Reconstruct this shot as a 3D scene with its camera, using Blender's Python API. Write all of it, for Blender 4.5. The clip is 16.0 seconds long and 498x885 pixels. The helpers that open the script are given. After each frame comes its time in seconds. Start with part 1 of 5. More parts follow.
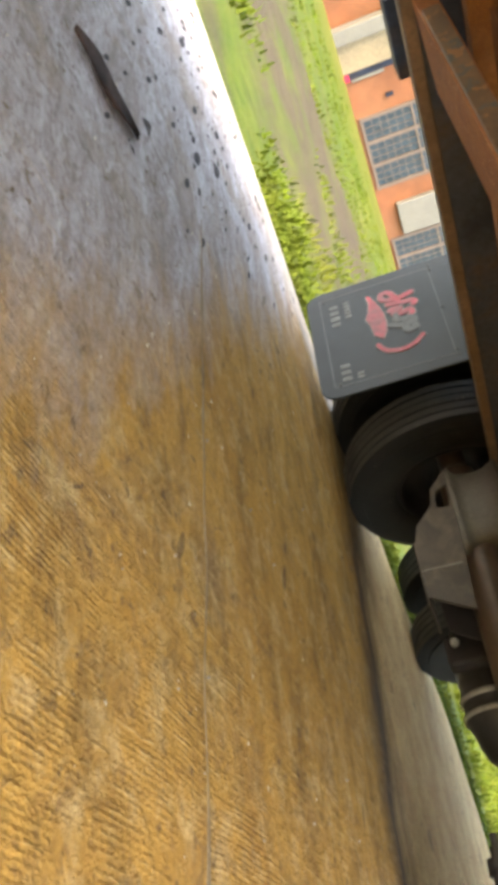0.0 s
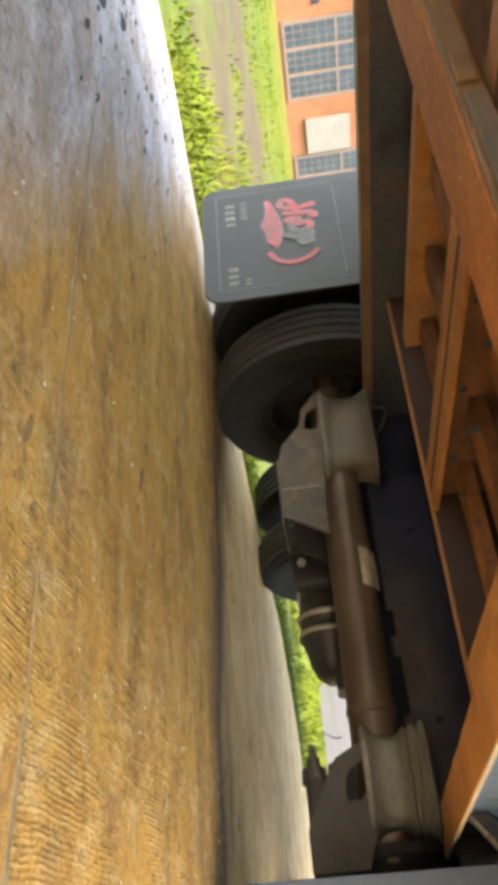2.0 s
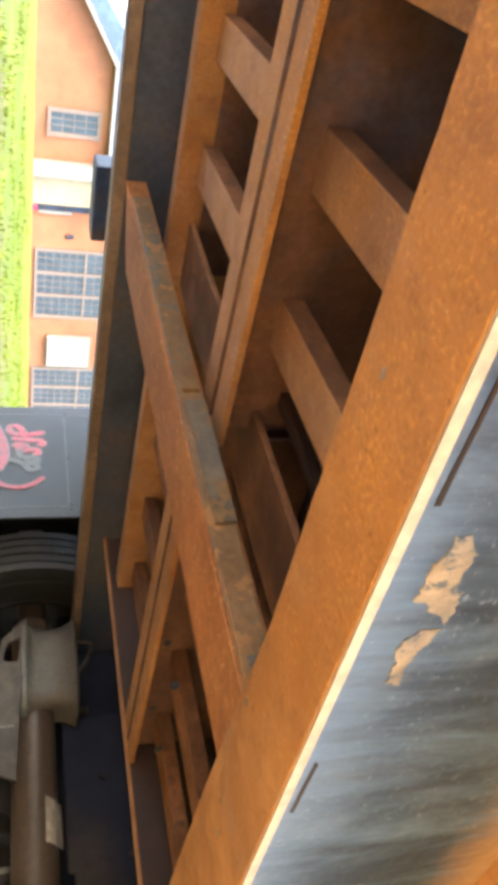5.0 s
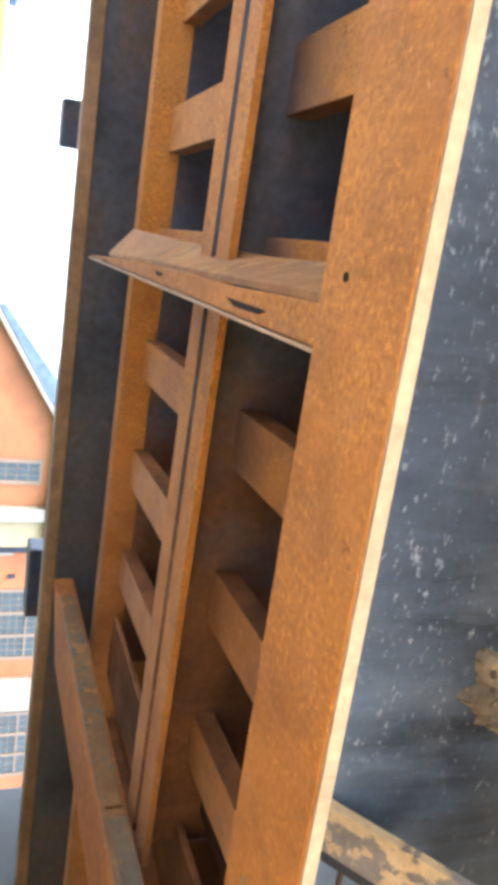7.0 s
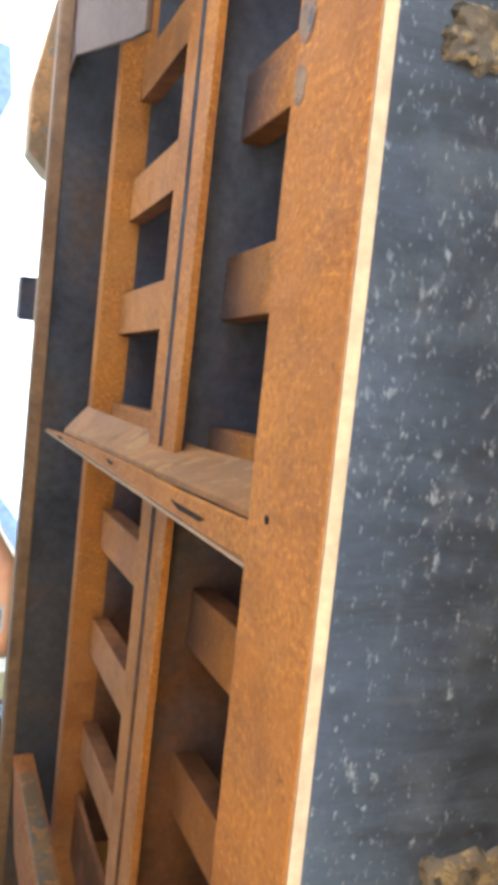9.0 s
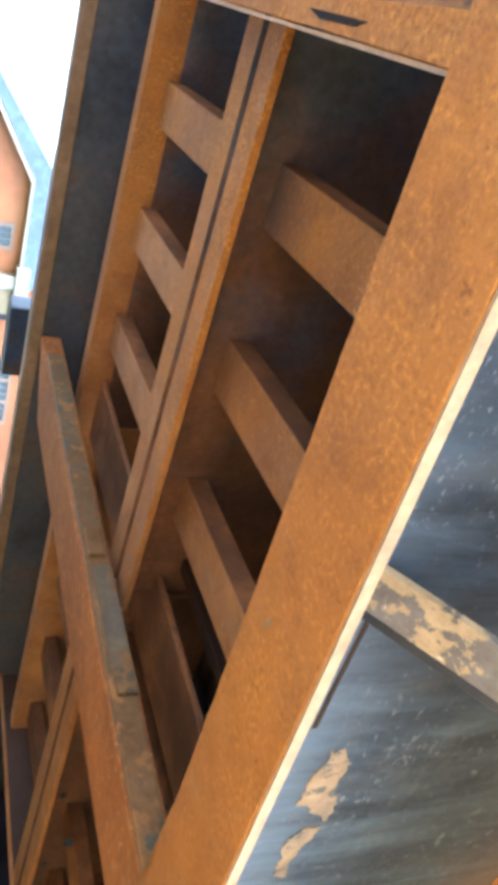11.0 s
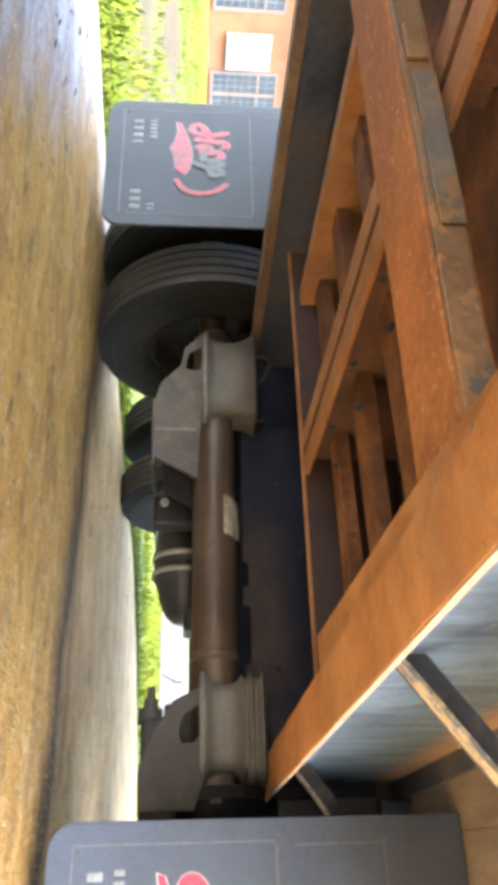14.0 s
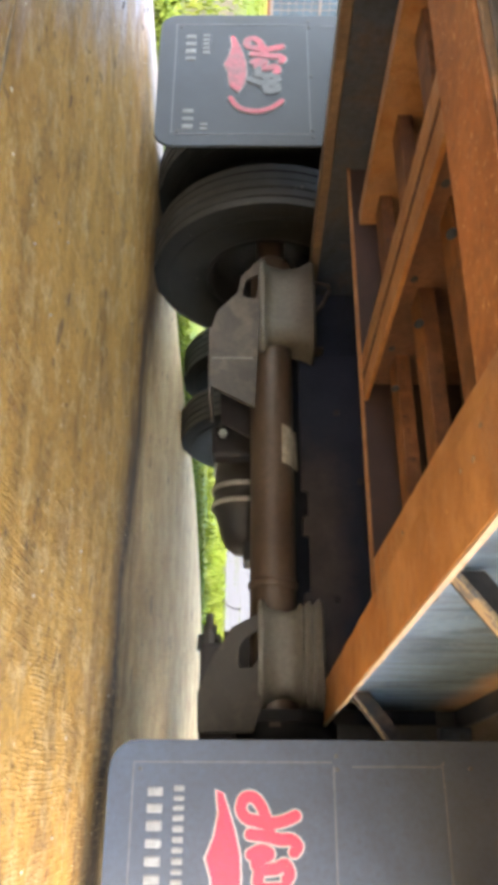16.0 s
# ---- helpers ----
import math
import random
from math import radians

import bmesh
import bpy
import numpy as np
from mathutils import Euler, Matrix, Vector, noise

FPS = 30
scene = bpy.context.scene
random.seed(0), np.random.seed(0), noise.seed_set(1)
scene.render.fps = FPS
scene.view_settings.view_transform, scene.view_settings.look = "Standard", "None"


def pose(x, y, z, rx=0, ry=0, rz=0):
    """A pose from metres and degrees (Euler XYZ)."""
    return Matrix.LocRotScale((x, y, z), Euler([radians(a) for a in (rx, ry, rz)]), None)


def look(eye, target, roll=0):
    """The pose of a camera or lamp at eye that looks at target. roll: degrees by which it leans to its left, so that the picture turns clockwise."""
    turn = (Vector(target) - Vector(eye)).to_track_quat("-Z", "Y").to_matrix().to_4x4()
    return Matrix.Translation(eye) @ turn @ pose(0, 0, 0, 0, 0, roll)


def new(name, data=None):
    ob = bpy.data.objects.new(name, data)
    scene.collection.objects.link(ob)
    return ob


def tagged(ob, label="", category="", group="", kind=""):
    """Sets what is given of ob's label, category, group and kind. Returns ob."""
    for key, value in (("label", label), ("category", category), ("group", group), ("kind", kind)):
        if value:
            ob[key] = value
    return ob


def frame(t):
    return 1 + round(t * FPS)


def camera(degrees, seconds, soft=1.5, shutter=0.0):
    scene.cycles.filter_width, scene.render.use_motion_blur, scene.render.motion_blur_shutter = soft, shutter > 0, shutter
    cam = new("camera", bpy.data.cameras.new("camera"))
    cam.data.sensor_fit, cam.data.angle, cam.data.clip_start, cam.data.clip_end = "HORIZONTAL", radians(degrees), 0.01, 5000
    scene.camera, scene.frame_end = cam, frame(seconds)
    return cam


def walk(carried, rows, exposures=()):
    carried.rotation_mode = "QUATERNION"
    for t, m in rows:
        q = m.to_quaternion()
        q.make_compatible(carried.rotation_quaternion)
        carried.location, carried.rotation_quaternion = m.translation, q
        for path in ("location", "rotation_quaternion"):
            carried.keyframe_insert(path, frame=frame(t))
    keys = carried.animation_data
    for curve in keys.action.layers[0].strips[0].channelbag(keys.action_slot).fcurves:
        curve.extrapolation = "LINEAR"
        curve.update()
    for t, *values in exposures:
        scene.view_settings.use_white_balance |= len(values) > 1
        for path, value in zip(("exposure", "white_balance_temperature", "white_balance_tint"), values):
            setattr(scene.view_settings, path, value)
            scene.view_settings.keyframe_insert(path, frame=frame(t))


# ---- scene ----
cam = camera(35.38, 16.0, soft=6.0)
PATH = [
    (0, (0.1458, 0.1487, 0.3424), (-1.1741, 1.5853, -0.0981), 73.89),
    (0.5, (0.1287, 0.1806, 0.3568), (-1.1537, 1.6677, -0.0226), 76.72),
    (1, (0.1146, 0.2071, 0.3524), (-1.1019, 1.7622, 0.0338), 79.62),
    (1.5, (0.1062, 0.2313, 0.3308), (-1.0492, 1.8469, 0.0962), 81.71),
    (2, (0.0981, 0.2349, 0.3190), (-1.0200, 1.8853, 0.1581), 82.86),
    (2.5, (0.1007, 0.2424, 0.3122), (-1.0055, 1.9054, 0.2095), 83.38),
    (3, (0.1088, 0.2390, 0.3193), (-1.0248, 1.8866, 0.3290), 83.20),
    (3.5, (0.0902, 0.2353, 0.3144), (-1.0923, 1.8257, 0.5835), 84.70),
    (4, (0.0850, 0.2201, 0.2959), (-1.1253, 1.7637, 0.6861), 87.20),
    (4.5, (0.0688, 0.2011, 0.3083), (-1.2201, 1.6439, 0.8153), 88.51),
    (5, (0.0769, 0.1500, 0.3211), (-1.3507, 1.4259, 0.8991), 90.52),
    (7.3, (0.1256, -0.0493, 0.3350), (-1.6917, 0.4097, 1.0325), 93.15),
    (7.5, (0.1281, -0.0654, 0.3444), (-1.7026, 0.3229, 1.0499), 93.34),
    (8, (0.1451, -0.0877, 0.3475), (-1.7023, 0.1729, 1.0679), 93.41),
    (8.2, (0.1523, -0.0950, 0.3459), (-1.6980, 0.1185, 1.0746), 93.55),
    (10.3, (0.1216, -0.0372, 0.3109), (-1.6168, 0.5227, 1.1262), 95.77),
    (10.5, (0.1063, -0.0116, 0.3103), (-1.5913, 0.6594, 1.1275), 96.03),
    (11, (0.0812, 0.0357, 0.2936), (-1.4529, 1.0421, 1.0896), 94.52),
    (11.5, (0.0625, 0.1022, 0.2881), (-1.3106, 1.3703, 0.9998), 92.79),
    (12, (0.0503, 0.1511, 0.2835), (-1.1922, 1.5962, 0.8899), 91.62),
    (12.5, (0.0452, 0.1921, 0.2897), (-1.0876, 1.7742, 0.7524), 91.07),
    (13, (0.0367, 0.2185, 0.2965), (-1.0127, 1.8859, 0.6408), 90.69),
    (13.5, (0.0350, 0.2340, 0.3004), (-0.9520, 1.9588, 0.5255), 90.73),
    (14, (0.0284, 0.2460, 0.3024), (-0.9106, 2.0047, 0.4621), 90.79),
    (14.5, (0.0310, 0.2532, 0.3061), (-0.8722, 2.0344, 0.4147), 90.82),
    (15, (0.0309, 0.2648, 0.3149), (-0.8403, 2.0640, 0.3783), 90.67),
    (15.5, (0.0352, 0.2790, 0.3183), (-0.8011, 2.0957, 0.3395), 90.44),
    (16, (0.0431, 0.2940, 0.3224), (-0.7622, 2.1247, 0.3192), 90.22),
]
walk(cam, [(t, look(eye, target, roll)) for t, eye, target, roll in PATH], exposures=((0.0, 3.72, 8400, 6), (2.5, 4.1, 8200, 6), (3.5, 4.15, 7700, 7), (5.0, 4.5, 7100, 8), (8.0, 4.32, 6700, 5), (10.5, 4.4, 6400, 4), (11.5, 4.7, 5900, 2), (13.0, 4.95, 6400, 7), (14.5, 4.6, 6800, 8), (16.0, 4.4, 7000, 8)))

# ---- light ----
world = bpy.data.worlds.new("sky")
scene.world = world
world.use_nodes = True
wn = world.node_tree
sky = wn.nodes.new("ShaderNodeTexSky")
sky.sky_type = "NISHITA"
sky.sun_disc = False
sky.sun_elevation, sky.sun_rotation = radians(56), radians(160)
sky.dust_density, sky.air_density = 4.0, 1.0
wn.nodes["Background"].inputs["Strength"].default_value = 0.15
wn.links.new(sky.outputs[0], wn.nodes["Background"].inputs["Color"])
sun_data = bpy.data.lights.new("sun", "SUN")
sun_data.energy, sun_data.angle, sun_data.color = 0.6, radians(24), (1.0, 0.96, 0.9)
sun = new("sun", sun_data)
sun.matrix_world = look((5, -15, 24), (0, 0, 0))


# ---- materials ----
class Nodes:
    """Short hands for a node tree over object coordinates."""

    def __init__(self, name, stretch=(1, 1, 1)):
        self.m = bpy.data.materials.new(name)
        self.m.use_nodes = True
        self.t = self.m.node_tree
        self.n, self.l = self.t.nodes, self.t.links
        self.b = self.n["Principled BSDF"]
        self.co = self.n.new("ShaderNodeTexCoord").outputs["Object"]
        mp = self.n.new("ShaderNodeMapping")
        mp.inputs["Scale"].default_value = stretch
        self.l.new(self.co, mp.inputs["Vector"])
        self.v = mp.outputs["Vector"]

    def noise(self, sc, detail=4.0, rg=0.6, vec=None, warp=0.0):
        x = self.n.new("ShaderNodeTexNoise")
        for k, val in (("Scale", sc), ("Detail", detail), ("Roughness", rg), ("Distortion", warp)):
            x.inputs[k].default_value = val
        self.l.new(vec or self.v, x.inputs["Vector"])
        return x.outputs["Fac"]

    def ramp(self, fac, a, c, lo=0.0, hi=1.0):
        x = self.n.new("ShaderNodeMapRange")
        for k, val in (("From Min", a), ("From Max", c), ("To Min", lo), ("To Max", hi)):
            x.inputs[k].default_value = val
        self.l.new(fac, x.inputs["Value"])
        return x.outputs["Result"]

    def mix(self, fac, a, c, kind="MIX"):
        x = self.n.new("ShaderNodeMix")
        x.data_type, x.blend_type = "RGBA", kind
        if isinstance(fac, float):
            x.inputs[0].default_value = fac
        else:
            self.l.new(fac, x.inputs[0])
        for i, val in ((6, a), (7, c)):
            if isinstance(val, tuple):
                x.inputs[i].default_value = (*val, 1)
            else:
                self.l.new(val, x.inputs[i])
        return x.outputs[2]

    def math(self, op, a, c):
        x = self.n.new("ShaderNodeMath")
        x.operation = op
        for i, val in ((0, a), (1, c)):
            if isinstance(val, (int, float)):
                x.inputs[i].default_value = val
            else:
                self.l.new(val, x.inputs[i])
        return x.outputs[0]

    def bump(self, height, strength, distance=0.004, under=None):
        x = self.n.new("ShaderNodeBump")
        x.inputs["Strength"].default_value, x.inputs["Distance"].default_value = strength, distance
        self.l.new(height, x.inputs["Height"])
        if under:
            self.l.new(under, x.inputs["Normal"])
        return x.outputs["Normal"]

    def done(self, col, rough, normal=None, metal=0.0, gloss=0.5):
        self.l.new(col, self.b.inputs["Base Color"])
        if isinstance(rough, float):
            self.b.inputs["Roughness"].default_value = rough
        else:
            self.l.new(rough, self.b.inputs["Roughness"])
        self.b.inputs["Metallic"].default_value, self.b.inputs["Specular IOR Level"].default_value = metal, gloss
        if normal:
            self.l.new(normal, self.b.inputs["Normal"])
        return self.m


def worn(name, base, rough=0.6, metal=0.0, var=0.25, scale=8.0, fine=60.0, tint=None, bump=0.1, spots=None, spot_scale=40.0,
         spot_at=0.68, stretch=(1, 1, 1), gloss=0.5, patch=None, patch_scale=3.0, patch_at=0.58, streak=None, spot_soft=0.04):
    """A worn surface: two scales of colour variation, optional flakes and specks, and fine relief."""
    k = Nodes(name, stretch)
    dark, lite = tuple(c * (1 - var) for c in base), tuple(min(1, c * (1 + var)) for c in base)
    col = k.mix(k.ramp(k.noise(scale, warp=0.4), 0.35, 0.65), dark, lite)
    if tint:
        col = k.mix(k.ramp(k.noise(scale * 0.45, 3.0), 0.42, 0.68), col, tint)
    if streak:
        col = k.mix(k.ramp(k.noise(streak[1], 5.0, 0.65, warp=0.6), 0.5, 0.72), col, streak[0])
    if patch:
        col = k.mix(k.ramp(k.noise(patch_scale, 6.0, 0.7), patch_at, patch_at + 0.03), col, patch)
    small = k.noise(fine, 6.0, 0.7)
    col = k.mix(k.ramp(small, 0.3, 0.72), k.mix(0.45, col, (0.0, 0.0, 0.0)), col)
    if spots:
        col = k.mix(k.ramp(k.noise(spot_scale, 3.0, 0.6), spot_at, spot_at + spot_soft), col, spots)
    return k.done(col, k.ramp(small, 0.2, 0.8, max(0.05, rough - 0.16), min(1, rough + 0.16)), k.bump(small, bump) if bump else None, metal, gloss)


def web_paint():
    """Slate paint with brushed streaks across the beam, small chalky specks and painted sky sheen."""
    k = Nodes("slate_blue_web_paint", (1, 5.0, 0.9))
    col = k.mix(k.ramp(k.noise(5, 6, 0.7, warp=0.5), 0.36, 0.66), (0.01, 0.016, 0.03), (0.036, 0.056, 0.096))
    col = k.mix(k.ramp(k.noise(2.2, 4, vec=k.co), 0.45, 0.65), col, (0.022, 0.036, 0.062))
    col = k.mix(k.ramp(k.noise(9, 5, 0.7), 0.6, 0.74, 0.0, 0.5), col, (0.07, 0.08, 0.095))
    small = k.noise(70, 6, 0.7, vec=k.co)
    col = k.mix(k.ramp(small, 0.3, 0.7), k.mix(0.4, col, (0.0, 0.0, 0.0)), col)
    sep = k.n.new("ShaderNodeSeparateXYZ")
    k.l.new(k.co, sep.inputs[0])
    # sky sheen put into the colour, stronger towards the wheels
    sheen = k.ramp(k.math("ADD", sep.outputs[1], k.math("MULTIPLY", k.math("SUBTRACT", k.noise(8, 6, 0.7), 0.5), 1.6)), 0.25, 1.1, 0.0, 0.75)
    col = k.mix(sheen, col, k.mix(k.ramp(k.noise(4, 6, 0.7, warp=0.6), 0.4, 0.62), (0.034, 0.058, 0.098), (0.115, 0.19, 0.3)))
    fuzz = k.math("ADD", sep.outputs[2], k.math("MULTIPLY", k.math("SUBTRACT", k.noise(9, 6, 0.75), 0.5), 0.12))
    col = k.mix(k.math("MULTIPLY", k.ramp(fuzz, 0.765, 0.83, 0.0, 0.85), k.ramp(sep.outputs[1], 0.6, 1.0)), col, (0.32, 0.195, 0.09))
    # pale blue sheen coloured in low on the web, above the flange
    low = k.math("ADD", sep.outputs[2], k.math("MULTIPLY", k.math("SUBTRACT", k.noise(6, 6, 0.75), 0.5), 0.16))
    col = k.mix(k.math("MULTIPLY", k.ramp(low, 0.62, 0.53, 0.0, 0.6), k.ramp(sep.outputs[1], 0.15, 0.5, 0.12, 1.0)), col, (0.16, 0.23, 0.33))
    there = k.ramp(k.noise(6, 3, vec=k.co), 0.36, 0.64, -0.045, 0.03)
    dash = k.n.new("ShaderNodeMapping")
    dash.inputs["Scale"].default_value = (1.0, 0.6, 1.15)
    k.l.new(k.co, dash.inputs["Vector"])
    speck = k.ramp(k.math("ADD", k.noise(120, 3, 0.6, vec=dash.outputs["Vector"]), there), 0.62, 0.74)
    col = k.mix(k.math("MULTIPLY", speck, 0.6), col, (0.22, 0.26, 0.32))
    dot = k.ramp(k.math("ADD", k.noise(230, 2, 0.5, vec=dash.outputs["Vector"]), there), 0.64, 0.76, 0.0, 0.6)
    col = k.mix(dot, col, (0.2, 0.235, 0.28))
    scuff = k.ramp(k.math("ADD", k.noise(16, 5, 0.7, vec=k.co), there), 0.5, 0.72, 0.0, 0.35)
    col = k.mix(scuff, col, (0.09, 0.115, 0.15))
    return k.done(col, k.ramp(small, 0.2, 0.8, 0.36, 0.6), k.bump(small, 0.2), 0.0, 0.4)


def upright_tone():
    """Uprights' shade and haze as dark slate colour, browner with rust towards the wheels."""
    k = Nodes("hazed_dark_slate_with_rust")
    sep = k.n.new("ShaderNodeSeparateXYZ")
    k.l.new(k.co, sep.inputs[0])
    col = k.mix(k.ramp(k.noise(7, 5, warp=0.4), 0.35, 0.65), (0.05, 0.076, 0.125), (0.105, 0.155, 0.23))
    rust = k.mix(k.ramp(k.noise(9, 5), 0.35, 0.65), (0.13, 0.062, 0.03), (0.26, 0.118, 0.05))
    wob = k.math("MULTIPLY", k.math("SUBTRACT", k.noise(6, 6, 0.7), 0.5), 1.5)
    col = k.mix(k.math("MULTIPLY", k.ramp(k.math("ADD", sep.outputs[1], wob), 0.1, 0.5, 0.08, 0.85), k.ramp(sep.outputs[1], 0.8, 1.0, 1.0, 0.9)), col, rust)
    small = k.noise(80, 6, 0.7)
    col = k.mix(k.ramp(small, 0.3, 0.7), k.mix(0.4, col, (0.0, 0.0, 0.0)), col)
    return k.done(col, 0.6, k.bump(small, 0.2), 0.0, 0.3)


def rust_primer(name="rusty_primer_steel", slate_ends=False):
    """Old orange primer gone to rust: broad shifts of tone, dark pits, and orange crumbs that crowd towards the tail."""
    k = Nodes(name)
    sep = k.n.new("ShaderNodeSeparateXYZ")
    k.l.new(k.co, sep.inputs[0])
    col = k.mix(k.ramp(k.noise(3.2, 5, 0.6, warp=0.5), 0.36, 0.64), (0.33, 0.142, 0.036), (0.45, 0.21, 0.05))
    col = k.mix(k.ramp(k.noise(8, 6, 0.7), 0.52, 0.68, 0.0, 0.7), col, (0.25, 0.11, 0.042))
    col = k.mix(k.ramp(k.noise(1.7, 4, 0.6), 0.5, 0.66, 0.0, 0.6), col, (0.39, 0.215, 0.08))
    tail = k.ramp(k.math("ADD", sep.outputs[1], k.math("MULTIPLY", k.math("SUBTRACT", k.noise(4, 4), 0.5), 0.8)), 0.75, 0.1, 0.2, 1.0)
    col = k.mix(k.ramp(tail, 0.8, 0.2, 0.0, 0.75), col, k.mix(k.ramp(k.noise(6, 6, 0.7), 0.38, 0.62), (0.225, 0.1, 0.042), (0.4, 0.22, 0.105)))
    col = k.mix(k.math("MULTIPLY", k.ramp(tail, 0.7, 0.2), k.ramp(k.noise(4.2, 6, 0.75, warp=0.8), 0.5, 0.66, 0.0, 0.6)), col, (0.24, 0.155, 0.105))
    crumb = k.noise(215, 3, 0.6)
    tail = k.math("MULTIPLY", tail, k.ramp(k.noise(14, 4), 0.38, 0.6, 0.35, 1.0))
    col = k.mix(k.math("MULTIPLY", k.ramp(crumb, 0.54, 0.64, 0.0, 0.8), tail), col, (0.62, 0.31, 0.06))
    col = k.mix(k.math("MULTIPLY", k.ramp(crumb, 0.46, 0.36, 0.0, 0.6), tail), col, (0.22, 0.075, 0.02))
    col = k.mix(k.ramp(k.noise(21, 6, 0.75, warp=0.3), 0.5, 0.66, 0.0, 0.55), col, (0.21, 0.095, 0.036))
    col = k.mix(k.ramp(k.noise(13, 6, 0.75), 0.56, 0.7, 0.0, 0.5), col, (0.43, 0.25, 0.11))
    pit = k.noise(60, 4, 0.65)
    col = k.mix(k.ramp(pit, 0.66, 0.72, 0.0, 0.6), col, (0.13, 0.055, 0.022))
    col = k.mix(k.ramp(k.noise(75, 3, 0.6), 0.69, 0.74, 0.0, 0.6), col, (0.55, 0.36, 0.17))
    if slate_ends:
        # slate tone over the ends beside the stringers
        wide = k.math("ADD", k.math("ABSOLUTE", k.math("ADD", sep.outputs[0], 0.73), 0.0), k.math("MULTIPLY", k.math("SUBTRACT", k.noise(9, 6, 0.7), 0.5), 0.22))
        slate_cover = k.math("MULTIPLY", k.ramp(wide, 0.15, 0.03, 0.0, 0.85), k.ramp(sep.outputs[1], 0.55, 0.1, 0.25, 1.0))
        col = k.mix(slate_cover, col, k.mix(k.ramp(k.noise(14, 5), 0.35, 0.65), (0.05, 0.07, 0.1), (0.09, 0.11, 0.14)))
    rough = k.noise(26, 6, 0.7)
    return k.done(col, k.ramp(rough, 0.3, 0.7, 0.5, 0.78), k.bump(crumb, 0.35, 0.003, k.bump(rough, 0.25, 0.004)), 0.0, 0.35)


def cross_paint():
    """Dark paint on the cross plate: navy black towards the far wheel, worn to brown-grey towards the near one."""
    k = Nodes("navy_and_brown_grey_paint")
    sep = k.n.new("ShaderNodeSeparateXYZ")
    k.l.new(k.co, sep.inputs[0])
    side = k.math("ADD", sep.outputs[0], k.math("MULTIPLY", k.math("SUBTRACT", k.noise(5, 5, 0.65), 0.5), 0.5))
    up = k.math("ADD", sep.outputs[2], k.math("MULTIPLY", k.math("SUBTRACT", k.noise(7, 5, 0.65), 0.5), 0.12))
    navy = k.mix(k.ramp(k.noise(6, 5), 0.35, 0.65), (0.004, 0.007, 0.017), (0.01, 0.015, 0.032))
    brown = k.mix(k.ramp(k.noise(9, 6, 0.7), 0.35, 0.65), (0.03, 0.025, 0.026), (0.055, 0.044, 0.042))
    worn_part = k.math("MULTIPLY", k.ramp(side, -0.95, -0.7), k.ramp(up, 0.62, 0.55))
    col = k.mix(worn_part, navy, brown)
    small = k.noise(70, 6, 0.7)
    col = k.mix(k.ramp(small, 0.66, 0.74, 0.0, 0.6), col, (0.09, 0.08, 0.075))
    return k.done(col, k.ramp(small, 0.2, 0.8, 0.45, 0.75), k.bump(small, 0.2), 0.0, 0.25)


UPRIGHT = upright_tone()
CROSS = cross_paint()
RUST = rust_primer()
RUST_SLATE = rust_primer("rusty_primer_with_slate_ends", True)
RED_RUST = worn("reddish_rusty_steel", (0.4, 0.165, 0.06), 0.75, 0.0, 0.18, 9, 60, tint=(0.36, 0.16, 0.07), bump=0.6, streak=((0.47, 0.215, 0.08), 10), spots=(0.52, 0.29, 0.13), spot_scale=110, spot_at=0.6, spot_soft=0.1, gloss=0.25)
BLISTER = worn("rough_rust_blister", (0.085, 0.074, 0.062), 0.8, 0.0, 0.4, 45, 120, tint=(0.12, 0.11, 0.1), bump=0.5, patch=(0.19, 0.15, 0.09), patch_scale=60, patch_at=0.53, spots=(0.02, 0.02, 0.02), spot_scale=80, spot_at=0.58)
SLATE = worn("dark_slate_painted_steel", (0.055, 0.079, 0.122), 0.6, 0.0, 0.4, 5, 60, tint=(0.092, 0.1, 0.115), bump=0.15, streak=((0.11, 0.078, 0.055), 5), gloss=0.2)
BRACE = worn("dark_navy_brace_paint", (0.034, 0.045, 0.065), 0.6, 0.0, 0.4, 6, 70, tint=(0.06, 0.058, 0.06), bump=0.2, streak=((0.12, 0.09, 0.07), 6), gloss=0.2)
RUST_DARK = worn("dark_rusty_steel", (0.06, 0.03, 0.02), 0.65, 0.0, 0.3, 6, 80, tint=(0.035, 0.025, 0.022), bump=0.2, gloss=0.2)
MILL = worn("scaly_brown_steel", (0.25, 0.145, 0.06), 0.5, 0.1, 0.3, 8, 90, tint=(0.15, 0.125, 0.08), bump=0.3, patch=(0.13, 0.135, 0.115), patch_scale=12, patch_at=0.55, spots=(0.3, 0.16, 0.06), spot_scale=30, spot_at=0.6)
STRIP = worn("dusty_brown_flange", (0.22, 0.15, 0.1), 0.55, 0.0, 0.25, 6, 70, tint=(0.14, 0.1, 0.075), bump=0.2)
SCALE_TAN = worn("scaly_tan_steel", (0.35, 0.18, 0.066), 0.6, 0.0, 0.3, 14, 60, tint=(0.24, 0.15, 0.08), bump=0.4, patch=(0.4, 0.25, 0.11), patch_scale=20, patch_at=0.55, spots=(0.12, 0.07, 0.04), spot_scale=50, spot_at=0.64)
RUST_BROWN = worn("dark_rust_brown_steel", (0.055, 0.03, 0.022), 0.65, 0.0, 0.3, 6, 70, tint=(0.035, 0.022, 0.019), bump=0.2, streak=((0.08, 0.05, 0.036), 5))
MAUVE = worn("mauve_brown_steel", (0.075, 0.052, 0.05), 0.6, 0.0, 0.25, 6, 70, tint=(0.1, 0.075, 0.065), bump=0.2)
